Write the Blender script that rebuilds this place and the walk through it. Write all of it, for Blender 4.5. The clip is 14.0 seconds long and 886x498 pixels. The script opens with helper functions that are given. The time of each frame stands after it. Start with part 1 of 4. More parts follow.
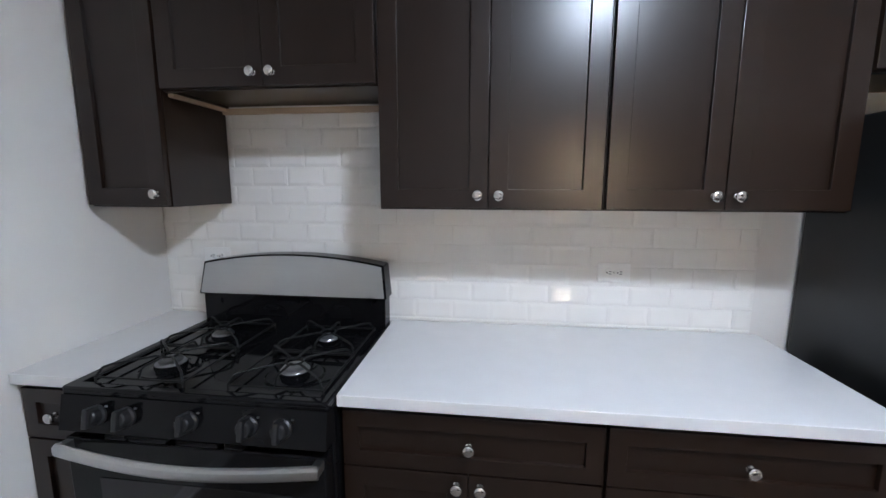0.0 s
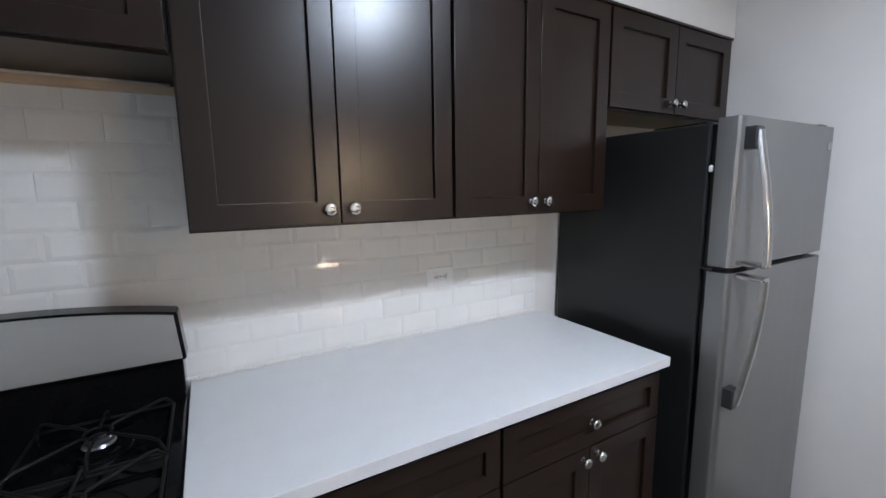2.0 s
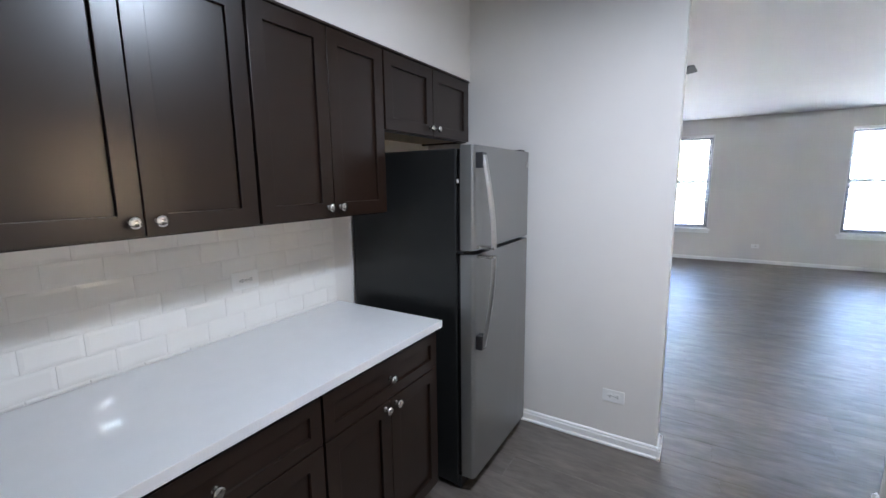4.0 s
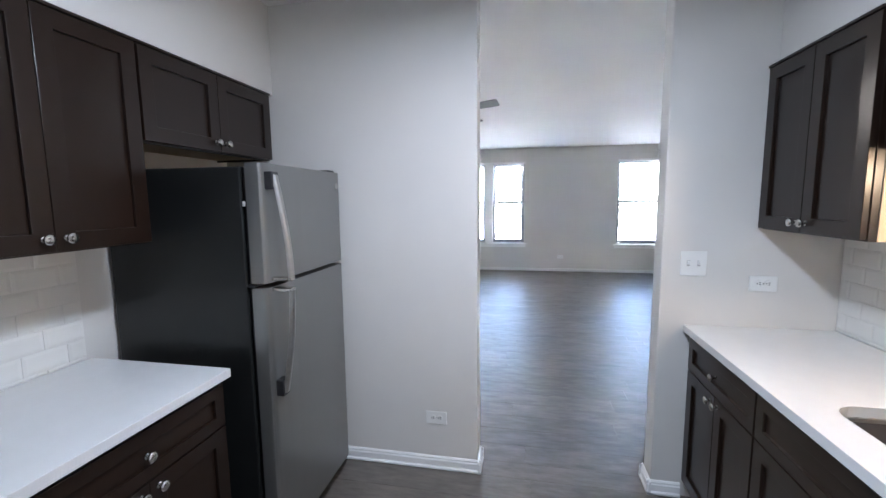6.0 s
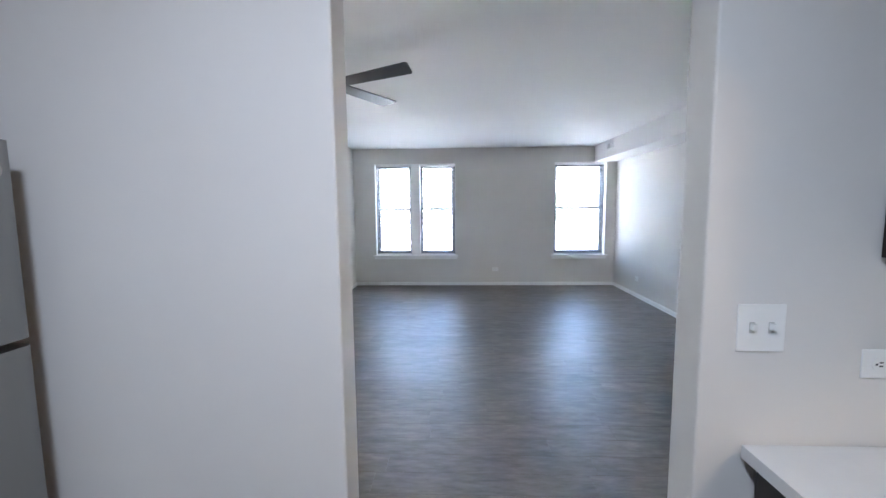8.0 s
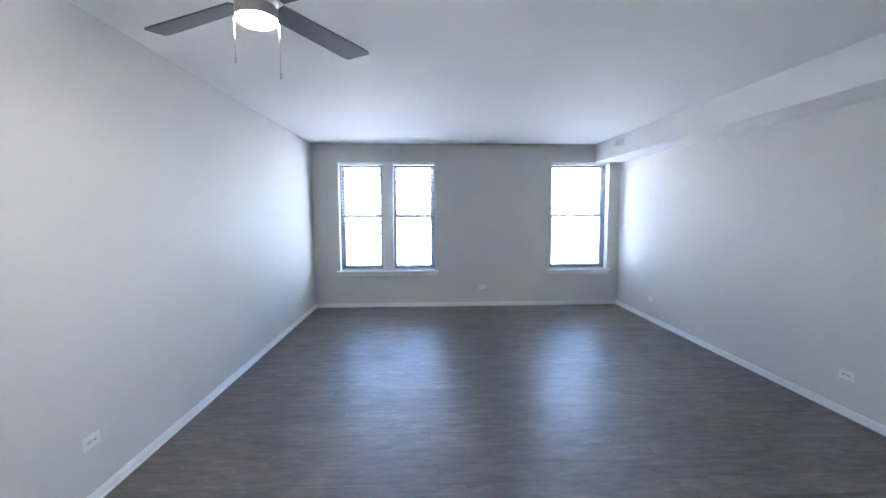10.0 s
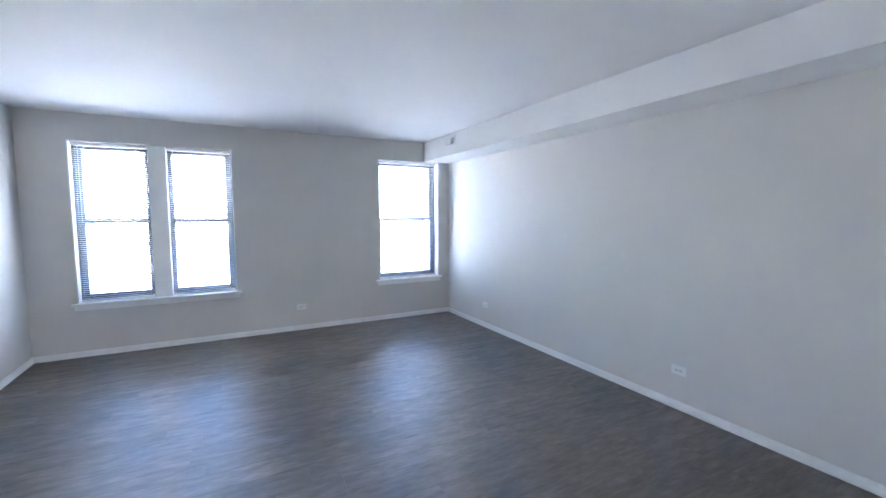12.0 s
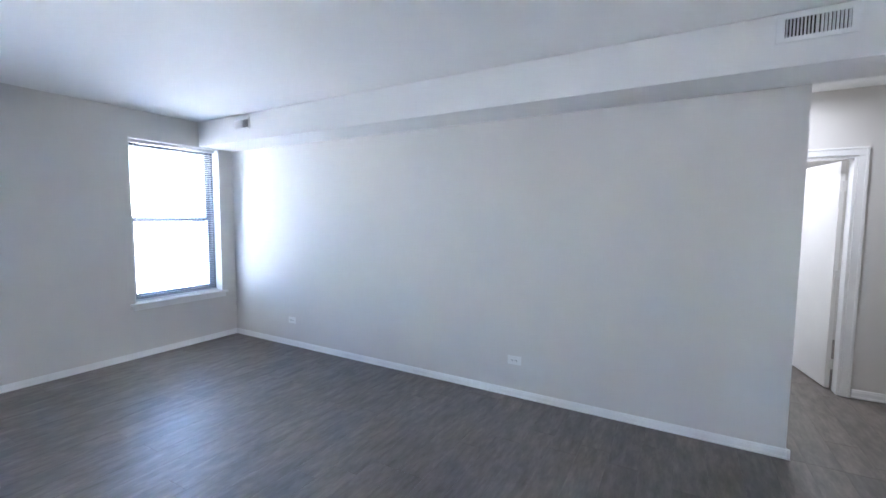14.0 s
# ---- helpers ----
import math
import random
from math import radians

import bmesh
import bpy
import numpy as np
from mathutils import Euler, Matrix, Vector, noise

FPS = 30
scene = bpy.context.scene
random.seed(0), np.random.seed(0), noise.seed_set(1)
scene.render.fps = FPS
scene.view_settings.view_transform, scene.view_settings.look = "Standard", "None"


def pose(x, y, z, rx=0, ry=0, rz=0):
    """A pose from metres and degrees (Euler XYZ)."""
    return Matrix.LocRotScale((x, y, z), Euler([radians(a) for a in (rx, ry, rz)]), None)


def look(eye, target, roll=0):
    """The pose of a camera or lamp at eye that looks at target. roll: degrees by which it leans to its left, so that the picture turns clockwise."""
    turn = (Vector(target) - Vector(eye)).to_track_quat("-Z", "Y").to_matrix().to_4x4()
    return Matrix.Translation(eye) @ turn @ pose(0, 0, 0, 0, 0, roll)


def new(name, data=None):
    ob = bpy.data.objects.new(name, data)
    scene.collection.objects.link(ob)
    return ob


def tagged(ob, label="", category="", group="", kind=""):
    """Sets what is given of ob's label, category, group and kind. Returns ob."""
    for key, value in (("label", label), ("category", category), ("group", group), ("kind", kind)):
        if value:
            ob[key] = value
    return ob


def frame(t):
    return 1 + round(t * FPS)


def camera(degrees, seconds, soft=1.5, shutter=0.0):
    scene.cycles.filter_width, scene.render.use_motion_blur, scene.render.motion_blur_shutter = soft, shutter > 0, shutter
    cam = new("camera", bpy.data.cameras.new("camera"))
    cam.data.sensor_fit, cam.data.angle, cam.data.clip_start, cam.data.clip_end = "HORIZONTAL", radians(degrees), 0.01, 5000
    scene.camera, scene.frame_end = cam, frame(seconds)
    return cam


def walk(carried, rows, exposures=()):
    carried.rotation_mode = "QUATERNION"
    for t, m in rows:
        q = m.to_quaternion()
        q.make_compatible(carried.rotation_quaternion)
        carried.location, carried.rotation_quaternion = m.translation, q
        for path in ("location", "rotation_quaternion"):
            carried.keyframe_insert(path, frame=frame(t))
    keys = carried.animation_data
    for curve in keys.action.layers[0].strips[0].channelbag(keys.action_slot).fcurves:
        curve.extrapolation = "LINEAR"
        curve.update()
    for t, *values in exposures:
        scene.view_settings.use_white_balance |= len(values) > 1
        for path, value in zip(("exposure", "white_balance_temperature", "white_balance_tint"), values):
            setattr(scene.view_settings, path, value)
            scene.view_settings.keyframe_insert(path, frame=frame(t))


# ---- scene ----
cam = camera(93.8, 14.0)
# seconds, eye, target, roll
PATH = [
    (0, (0.428, 0.241, 1.461), (0.187, 2.203, 1.16), 0.1),
    (0.5, (0.348, 0.372, 1.449), (0.43, 2.348, 1.15), -0.2),
    (1, (0.294, 0.436, 1.453), (0.693, 2.373, 1.154), -0.4),
    (1.5, (0.207, 0.46, 1.476), (0.914, 2.307, 1.178), -0.5),
    (2, (0.107, 0.454, 1.481), (1.084, 2.175, 1.19), -0.8),
    (2.5, (0.018, 0.403, 1.5), (1.221, 1.971, 1.194), -0.7),
    (3, (-0.077, 0.338, 1.508), (1.312, 1.742, 1.193), -0.7),
    (5.5, (-0.108, 0.194, 1.548), (1.802, 0.724, 1.281), -0.6),
    (6, (0.093, 0.138, 1.536), (2.041, 0.526, 1.302), -0.6),
    (6.5, (0.347, 0.092, 1.53), (2.318, 0.348, 1.309), -0.6),
    (7, (0.63, 0.071, 1.525), (2.612, 0.235, 1.316), -0.5),
    (7.5, (0.934, 0.063, 1.52), (2.92, 0.17, 1.314), -0.5),
    (9.8, (2.384, 0.293, 1.559), (4.376, 0.271, 1.375), -0.5),
    (10, (2.507, 0.311, 1.55), (4.497, 0.23, 1.367), -0.2),
    (10.5, (2.782, 0.304, 1.54), (4.757, 0.049, 1.363), -0.2),
    (11, (3.032, 0.245, 1.551), (4.973, -0.203, 1.373), -0.2),
    (11.5, (3.252, 0.217, 1.517), (5.121, -0.476, 1.353), -0.2),
    (12, (3.461, 0.285, 1.539), (5.222, -0.648, 1.372), -0.1),
    (12.5, (3.674, 0.347, 1.557), (5.29, -0.819, 1.384), -0.1),
    (13, (3.874, 0.368, 1.537), (5.308, -1.015, 1.365), -0.0),
    (13.5, (4.066, 0.437, 1.522), (5.28, -1.145, 1.363), 0.4),
    (14, (4.227, 0.445, 1.515), (5.215, -1.287, 1.363), 0.4),
]
walk(cam, [(t, look(e, g, r)) for t, e, g, r in PATH], [
    (0.0, 6.28, 6020, 13), (3.0, 6.08, 6080, 13), (5.5, 6.06, 5930, 13), (7.5, 5.80, 5930, 13),
    (10.0, 5.66, 5560, 14), (11.5, 5.76, 5560, 14), (13.0, 5.90, 5560, 14), (14.0, 5.95, 5560, 14)])

# ---- world, sun, lamps ----
world = bpy.data.worlds.new("sky")
scene.world = world
world.use_nodes = True
wn = world.node_tree
sky = wn.nodes.new("ShaderNodeTexSky")
sky.sky_type = "NISHITA"
sky.sun_disc = False
sky.sun_elevation = radians(50)
sky.sun_rotation = radians(270)
sky.dust_density = 1.0
wn.nodes["Background"].inputs["Strength"].default_value = 0.114
wn.links.new(sky.outputs["Color"], wn.nodes["Background"].inputs["Color"])

sun_data = bpy.data.lights.new("sun", "SUN")
sun_data.energy, sun_data.angle, sun_data.color = 4.0, radians(0.5), (1.0, 0.95, 0.88)
sun = new("sun", sun_data)
sun.matrix_world = look((-30, 5, 40), (0, 2, 0))


def area_lamp(name, m, sx, sy, watts, color, shape="RECTANGLE"):
    d = bpy.data.lights.new(name, "AREA")
    d.shape, d.size, d.size_y, d.energy, d.color = shape, sx, sy, watts, color
    ob = new(name, d)
    ob.matrix_world = m
    return ob


KITCHEN_LAMP = (0.98, 0.22, 2.50)
area_lamp("kitchen_ceiling_lamp", pose(*KITCHEN_LAMP), 0.24, 0.24, 0.62, (0.79, 0.885, 1.0), "DISK")
area_lamp("sink_lamp", look((1.22, -1.150, 1.615), (1.22, 0.6, 1.60)), 0.14, 0.05, 0.062, (1.0, 0.70, 0.42))
# added fill that brightens the hallway; its true source is unknown
area_lamp("hall_fill_lamp", pose(3.50, -3.75, 2.55), 0.2, 0.2, 0.19, (1.0, 0.97, 0.93), "DISK")
# added unseen fill, placed to brighten the open door leaf
area_lamp("back_room_fill_lamp", pose(3.75, -5.1, 2.55), 0.2, 0.2, 0.42, (1.0, 0.97, 0.93), "DISK")


# ---- materials ----
def material(name, color, rough=0.5, metal=0.0, spec=0.5, coat=0.0):
    m = bpy.data.materials.new(name)
    m.use_nodes = True
    b = m.node_tree.nodes["Principled BSDF"]
    b.inputs["Base Color"].default_value = (*color, 1)
    b.inputs["Roughness"].default_value = rough
    b.inputs["Metallic"].default_value = metal
    b.inputs["Specular IOR Level"].default_value = spec
    b.inputs["Coat Weight"].default_value = coat
    b.inputs["Coat Roughness"].default_value = 0.15
    return m


def node(m, kind, **values):
    n = m.node_tree.nodes.new(kind)
    for k, v in values.items():
        n.inputs[k].default_value = v
    return n


def link(m, a, b):
    m.node_tree.links.new(a, b)


def coords(m, scale=(1, 1, 1), random_shift=False, space="Object"):
    tc = node(m, "ShaderNodeTexCoord")
    mp = node(m, "ShaderNodeMapping")
    mp.inputs["Scale"].default_value = scale
    link(m, tc.outputs[space], mp.inputs["Vector"])
    if random_shift:
        info = node(m, "ShaderNodeObjectInfo")
        mul = node(m, "ShaderNodeMath")
        mul.operation = "MULTIPLY"
        mul.inputs[1].default_value = 37.0
        link(m, info.outputs["Random"], mul.inputs[0])
        link(m, mul.outputs[0], mp.inputs["Location"])
    return mp.outputs["Vector"]


def noise_tex(m, vec, scale, detail=4.0, rough=0.55):
    n = node(m, "ShaderNodeTexNoise", Scale=scale, Detail=detail, Roughness=rough)
    link(m, vec, n.inputs["Vector"])
    return n.outputs["Fac"]


def ramp(m, fac, stops):
    r = node(m, "ShaderNodeValToRGB")
    e = r.color_ramp.elements
    while len(e) < len(stops):
        e.new(0.5)
    for el, (p, c) in zip(e, stops):
        el.position, el.color = p, (*c, 1)
    link(m, fac, r.inputs["Fac"])
    return r.outputs["Color"]


def value_map(m, fac, lo, hi):
    r = node(m, "ShaderNodeMapRange")
    r.inputs["From Min"].default_value, r.inputs["From Max"].default_value = 0.3, 0.7
    r.inputs["To Min"].default_value, r.inputs["To Max"].default_value = lo, hi
    link(m, fac, r.inputs["Value"])
    return r.outputs["Result"]


def bsdf(m):
    return m.node_tree.nodes["Principled BSDF"]


def add_bump(m, fac, strength, distance=0.002):
    b = node(m, "ShaderNodeBump", Strength=strength, Distance=distance)
    link(m, fac, b.inputs["Height"])
    link(m, b.outputs["Normal"], bsdf(m).inputs["Normal"])


def mottled(name, c0, c1, rough, scale, fine, bump=0.1, metal=0.0, rough_var=0.06, stretch=(1, 1, 1), spec=0.5, coat=0.0, shift=False):
    m = material(name, c0, rough, metal, spec, coat)
    v = coords(m, stretch, shift)
    big = noise_tex(m, v, scale)
    link(m, ramp(m, big, [(0.3, c0), (0.7, c1)]), bsdf(m).inputs["Base Color"])
    link(m, value_map(m, big, rough - rough_var, rough + rough_var), bsdf(m).inputs["Roughness"])
    if bump:
        add_bump(m, noise_tex(m, v, fine), bump)
    return m


PAINT = mottled("wall_paint", (0.665, 0.645, 0.615), (0.69, 0.67, 0.64), 0.62, 1.6, 260, 0.12, rough_var=0.05, spec=0.2)
CEIL = mottled("ceiling_paint", (0.82, 0.815, 0.80), (0.85, 0.845, 0.83), 0.8, 1.2, 200, 0.12)
TRIM = mottled("trim_paint", (0.80, 0.80, 0.79), (0.84, 0.84, 0.83), 0.34, 5, 90, 0.04, rough_var=0.02)
ESPRESSO = mottled("espresso_wood", (0.0122, 0.0061, 0.0036), (0.0152, 0.0076, 0.0044), 0.29, 3.2, 42, 0.0, stretch=(2.2, 2.2, 0.9), rough_var=0.006, spec=0.5, shift=True)
ESPRESSO_H = mottled("espresso_wood_crosswise", (0.0122, 0.0061, 0.0036), (0.0152, 0.0076, 0.0044), 0.29, 3.2, 42, 0.0, stretch=(0.9, 2.2, 2.2), rough_var=0.006, spec=0.5, shift=True)
MAPLE = mottled("raw_maple", (0.52, 0.40, 0.27), (0.60, 0.47, 0.33), 0.55, 4, 60, 0.05, stretch=(1, 6, 6))
QUARTZ = mottled("white_quartz", (0.645, 0.645, 0.64), (0.665, 0.665, 0.66), 0.11, 14, 300, 0.0, rough_var=0.03)
TILE = mottled("glazed_tile", (0.74, 0.725, 0.69), (0.80, 0.785, 0.75), 0.1, 3, 30, 0.05, rough_var=0.03, shift=True)
GROUT = mottled("grout", (0.755, 0.74, 0.705), (0.79, 0.775, 0.74), 0.85, 20, 200, 0.2)
STEEL = mottled("brushed_steel", (0.46, 0.46, 0.455), (0.52, 0.52, 0.515), 0.35, 2.5, 160, 0.02, metal=1.0, rough_var=0.03, stretch=(1, 1, 18))
STEEL_H = mottled("brushed_steel_crosswise", (0.50, 0.50, 0.495), (0.515, 0.515, 0.51), 0.31, 2.5, 160, 0.015, metal=1.0, rough_var=0.015, stretch=(1, 40, 40))
FRIDGE_STEEL = mottled("fridge_door_steel", (0.27, 0.27, 0.265), (0.30, 0.30, 0.295), 0.42, 2.0, 240, 0.03, metal=0.85, stretch=(14, 14, 1))
DARK_METAL = material("dark_handle_end", (0.09, 0.09, 0.095), 0.35, 0.8)
CHROME = material("satin_nickel", (0.62, 0.60, 0.57), 0.2, 1.0)
ENAMEL = mottled("black_enamel", (0.004, 0.004, 0.0045), (0.006, 0.006, 0.0065), 0.07, 4, 40, 0.0, rough_var=0.02, spec=0.18)
BLACK_SIDE = mottled("black_textured_steel", (0.011, 0.0115, 0.0112), (0.0145, 0.015, 0.0147), 0.36, 6, 420, 0.2, rough_var=0.03, spec=0.38)
BLACK_PLASTIC = material("black_plastic", (0.012, 0.012, 0.013), 0.38)
IRON = mottled("cast_iron", (0.006, 0.006, 0.006), (0.011, 0.011, 0.011), 0.48, 40, 200, 0.2, spec=0.14)
ALU = mottled("burner_aluminium", (0.30, 0.30, 0.31), (0.40, 0.40, 0.41), 0.32, 30, 200, 0.1, metal=1.0)
OVEN_GLASS = material("dark_oven_glass", (0.006, 0.006, 0.008), 0.05)
PLATE = material("white_plastic", (0.80, 0.80, 0.78), 0.3)
SLOT_GREY = material("grey_slot", (0.48, 0.48, 0.46), 0.6)
SLOT = material("dark_slot", (0.02, 0.02, 0.02), 0.6)
WHITE_DOOR = mottled("white_door_paint", (0.78, 0.77, 0.74), (0.82, 0.81, 0.78), 0.4, 3, 80, 0.05)
VINYL = mottled("white_vinyl", (0.80, 0.81, 0.82), (0.84, 0.85, 0.86), 0.35, 4, 90, 0.03)
SLAT = material("white_slat", (0.78, 0.79, 0.81), 0.45)
BLADE = mottled("dark_fan_blade", (0.036, 0.036, 0.039), (0.042, 0.042, 0.045), 0.30, 2, 60, 0.0, rough_var=0.01, stretch=(1, 3, 3))
FAN_METAL = mottled("brushed_nickel", (0.50, 0.46, 0.41), (0.56, 0.52, 0.47), 0.36, 3, 120, 0.03, metal=1.0, stretch=(1, 1, 14))
SASH = mottled("dark_sash_metal", (0.14, 0.15, 0.165), (0.16, 0.17, 0.185), 0.4, 6, 90, 0.03)
SINK_STEEL = mottled("satin_sink_steel", (0.50, 0.48, 0.45), (0.56, 0.54, 0.51), 0.36, 3, 60, 0.0, metal=1.0, rough_var=0.02)
HINGE = material("painted_hinge", (0.72, 0.71, 0.69), 0.35, 0.3)

GLASS = material("window_glass", (1, 1, 1), 0.0)
bsdf(GLASS).inputs["Transmission Weight"].default_value = 1.0
bsdf(GLASS).inputs["IOR"].default_value = 1.03

LIT = material("lit_diffuser", (0.9, 0.9, 0.88), 0.5)
bsdf(LIT).inputs["Emission Color"].default_value = (1.0, 0.90, 0.77, 1)
bsdf(LIT).inputs["Emission Strength"].default_value = 5.5
LIT_WARM = material("lit_warm_diffuser", (0.9, 0.88, 0.84), 0.5)
bsdf(LIT_WARM).inputs["Emission Color"].default_value = (1.0, 0.76, 0.50, 1)
bsdf(LIT_WARM).inputs["Emission Strength"].default_value = 1.1
LIT_COOL = material("lit_cool_diffuser", (0.9, 0.9, 0.9), 0.5)
bsdf(LIT_COOL).inputs["Emission Color"].default_value = (0.88, 0.93, 1.0, 1)
bsdf(LIT_COOL).inputs["Emission Strength"].default_value = 0.3


def plank_material():
    m = material("vinyl_plank", (0.11, 0.095, 0.08), 0.42, 0.0, 0.72)
    v = coords(m, (8.0, 2.0, 8.0), True)
    v2 = coords(m, (42, 8.0, 42), True)
    v3 = coords(m, (3.0, 1.2, 3.0), True)
    grain = noise_tex(m, v, 2.4, 7, 0.66)
    fine = noise_tex(m, v2, 1.5, 5, 0.6)
    blot = noise_tex(m, v3, 1.5, 3, 0.5)
    c1 = ramp(m, grain, [(0.30, (0.084, 0.072, 0.060)), (0.5, (0.138, 0.120, 0.103)), (0.72, (0.200, 0.177, 0.154))])
    c2 = ramp(m, fine, [(0.3, (0.84, 0.84, 0.84)), (0.7, (1.08, 1.08, 1.08))])
    info = node(m, "ShaderNodeObjectInfo")
    c3 = ramp(m, info.outputs["Random"], [(0.0, (0.88, 0.88, 0.89)), (1.0, (1.08, 1.07, 1.05))])
    out = c1
    for c in (c2, c3):
        mix = node(m, "ShaderNodeMix")
        mix.data_type, mix.blend_type = "RGBA", "MULTIPLY"
        mix.inputs[0].default_value = 1.0
        link(m, out, mix.inputs[6])
        link(m, c, mix.inputs[7])
        out = mix.outputs[2]
    link(m, out, bsdf(m).inputs["Base Color"])
    link(m, value_map(m, blot, 0.40, 0.48), bsdf(m).inputs["Roughness"])
    add_bump(m, fine, 0.09, 0.001)
    return m


PLANK = plank_material()
SUBFLOOR = material("dark_joint", (0.03, 0.026, 0.023), 0.7)


# ---- mesh helpers ----
def bx(bm, x0, x1, y0, y1, z0, z1, bev=0.0, seg=2):
    """Adds a box, with bevelled edges."""
    t = bmesh.new()
    bmesh.ops.create_cube(t, size=1.0)
    for v in t.verts:
        v.co = Vector(((x0 + x1) / 2 + v.co.x * (x1 - x0), (y0 + y1) / 2 + v.co.y * (y1 - y0), (z0 + z1) / 2 + v.co.z * (z1 - z0)))
    if bev:
        bmesh.ops.bevel(t, geom=t.edges[:], offset=bev, segments=seg, profile=0.5, affect="EDGES")
    merge(bm, t)
    return bm


def merge(bm, t, m=None):
    if m is not None:
        bmesh.ops.transform(t, matrix=m, verts=t.verts[:])
    me = bpy.data.meshes.new("scratch")
    t.to_mesh(me)
    t.free()
    bm.from_mesh(me)
    bpy.data.meshes.remove(me)


def lathe(bm, profile, m=None, steps=24):
    """Revolves (radius, height) points round z."""
    t = bmesh.new()
    rings = []
    for r, z in profile:
        rings.append([t.verts.new((r * math.cos(a), r * math.sin(a), z)) for a in [2 * math.pi * i / steps for i in range(steps)]] if r > 1e-6 else [t.verts.new((0, 0, z))])
    for a, b in zip(rings, rings[1:]):
        for i in range(steps):
            j = (i + 1) % steps
            if len(a) == 1 and len(b) == 1:
                continue
            if len(a) == 1:
                t.faces.new((a[0], b[i], b[j]))
            elif len(b) == 1:
                t.faces.new((a[i], a[j], b[0]))
            else:
                t.faces.new((a[i], a[j], b[j], b[i]))
    bmesh.ops.recalc_face_normals(t, faces=t.faces[:])
    merge(bm, t, m)
    return bm


def tube(bm, pts, r, sides=8, flat=1.0):
    """A round rod along points; flat squashes it across."""
    t = bmesh.new()
    pts = [Vector(p) for p in pts]
    rings = []
    for i, p in enumerate(pts):
        d = (pts[min(i + 1, len(pts) - 1)] - pts[max(i - 1, 0)]).normalized()
        u = d.cross(Vector((0, 0, 1)) if abs(d.z) < 0.9 else Vector((1, 0, 0))).normalized()
        w = d.cross(u)
        rings.append([t.verts.new(p + r * (math.cos(a) * u + flat * math.sin(a) * w)) for a in [2 * math.pi * k / sides for k in range(sides)]])
    for a, b in zip(rings, rings[1:]):
        for k in range(sides):
            t.faces.new((a[k], a[(k + 1) % sides], b[(k + 1) % sides], b[k]))
    t.faces.new(rings[0][::-1])
    t.faces.new(rings[-1])
    bmesh.ops.recalc_face_normals(t, faces=t.faces[:])
    merge(bm, t)
    return bm


def prism(bm, outline, axis, a, b):
    """Extrudes an outline along an axis from a to b; the outline gives the other two coordinates in order."""
    t = bmesh.new()

    def at(p, s):
        c = list(p)
        c.insert(axis, s)
        return c
    lo = [t.verts.new(at(p, a)) for p in outline]
    hi = [t.verts.new(at(p, b)) for p in outline]
    n = len(outline)
    t.faces.new(lo)
    t.faces.new(hi[::-1])
    for i in range(n):
        t.faces.new((lo[i], hi[i], hi[(i + 1) % n], lo[(i + 1) % n]))
    bmesh.ops.recalc_face_normals(t, faces=t.faces[:])
    merge(bm, t)
    return bm


def ring(bm, x0, x1, y0, y1, z0, z1, rail, bev=0.0016):
    """A flat frame in the xz plane, in one piece."""
    t = bmesh.new()
    rings = []
    for y in (y0, y1):
        for k in (0, rail):
            rings.append([t.verts.new(c) for c in ((x0 + k, y, z0 + k), (x1 - k, y, z0 + k), (x1 - k, y, z1 - k), (x0 + k, y, z1 - k))])
    for a, b in ((0, 1), (1, 3), (3, 2), (2, 0)):
        for i in range(4):
            j = (i + 1) % 4
            t.faces.new((rings[a][i], rings[a][j], rings[b][j], rings[b][i]))
    bmesh.ops.recalc_face_normals(t, faces=t.faces[:])
    if bev:
        es = [e for e in t.edges if len(e.link_faces) == 2 and e.calc_face_angle() > 0.5]
        bmesh.ops.bevel(t, geom=es, offset=bev, segments=2, profile=0.5, affect="EDGES")
    merge(bm, t)
    return bm


def mesh_of(name, bm, mat, smooth=None):
    me = bpy.data.meshes.new(name)
    bm.to_mesh(me)
    bm.free()
    me.materials.append(mat)
    if smooth:
        me.polygons.foreach_set("use_smooth", [True] * len(me.polygons))
        me.set_sharp_from_angle(angle=radians(smooth))
    return me


def part(name, bm, mat, parent, label="", smooth=20):
    ob = new(name, mesh_of(name, bm, mat, smooth))
    ob.parent = parent
    if label:
        tagged(ob, label)
    return ob


def thing(name, m, label, category, group=""):
    ob = new(name)
    ob.empty_display_size = 0.05
    ob.matrix_basis = m
    return tagged(ob, label, category, group)


def structure(name, bm, mat, label, category, smooth=None):
    return tagged(new(name, mesh_of(name, bm, mat, smooth)), label, category, kind="structure")


def B(*a, **k):
    return bx(bmesh.new(), *a, **k)


# ---- setting ----
KX0, KX1, KY0, KY1 = -0.978, 2.276, -1.285, 1.862     # kitchen faces
LX0, LX1, LY0, LY1 = 2.40, 9.175, -2.84, 2.095        # living room faces
CEILZ = 2.605
OP0, OP1 = -0.52, 0.385                                # opening between the two
HALL_X, HALL_Y, HALL_E = 3.58, -4.29, 3.98
T = 0.12

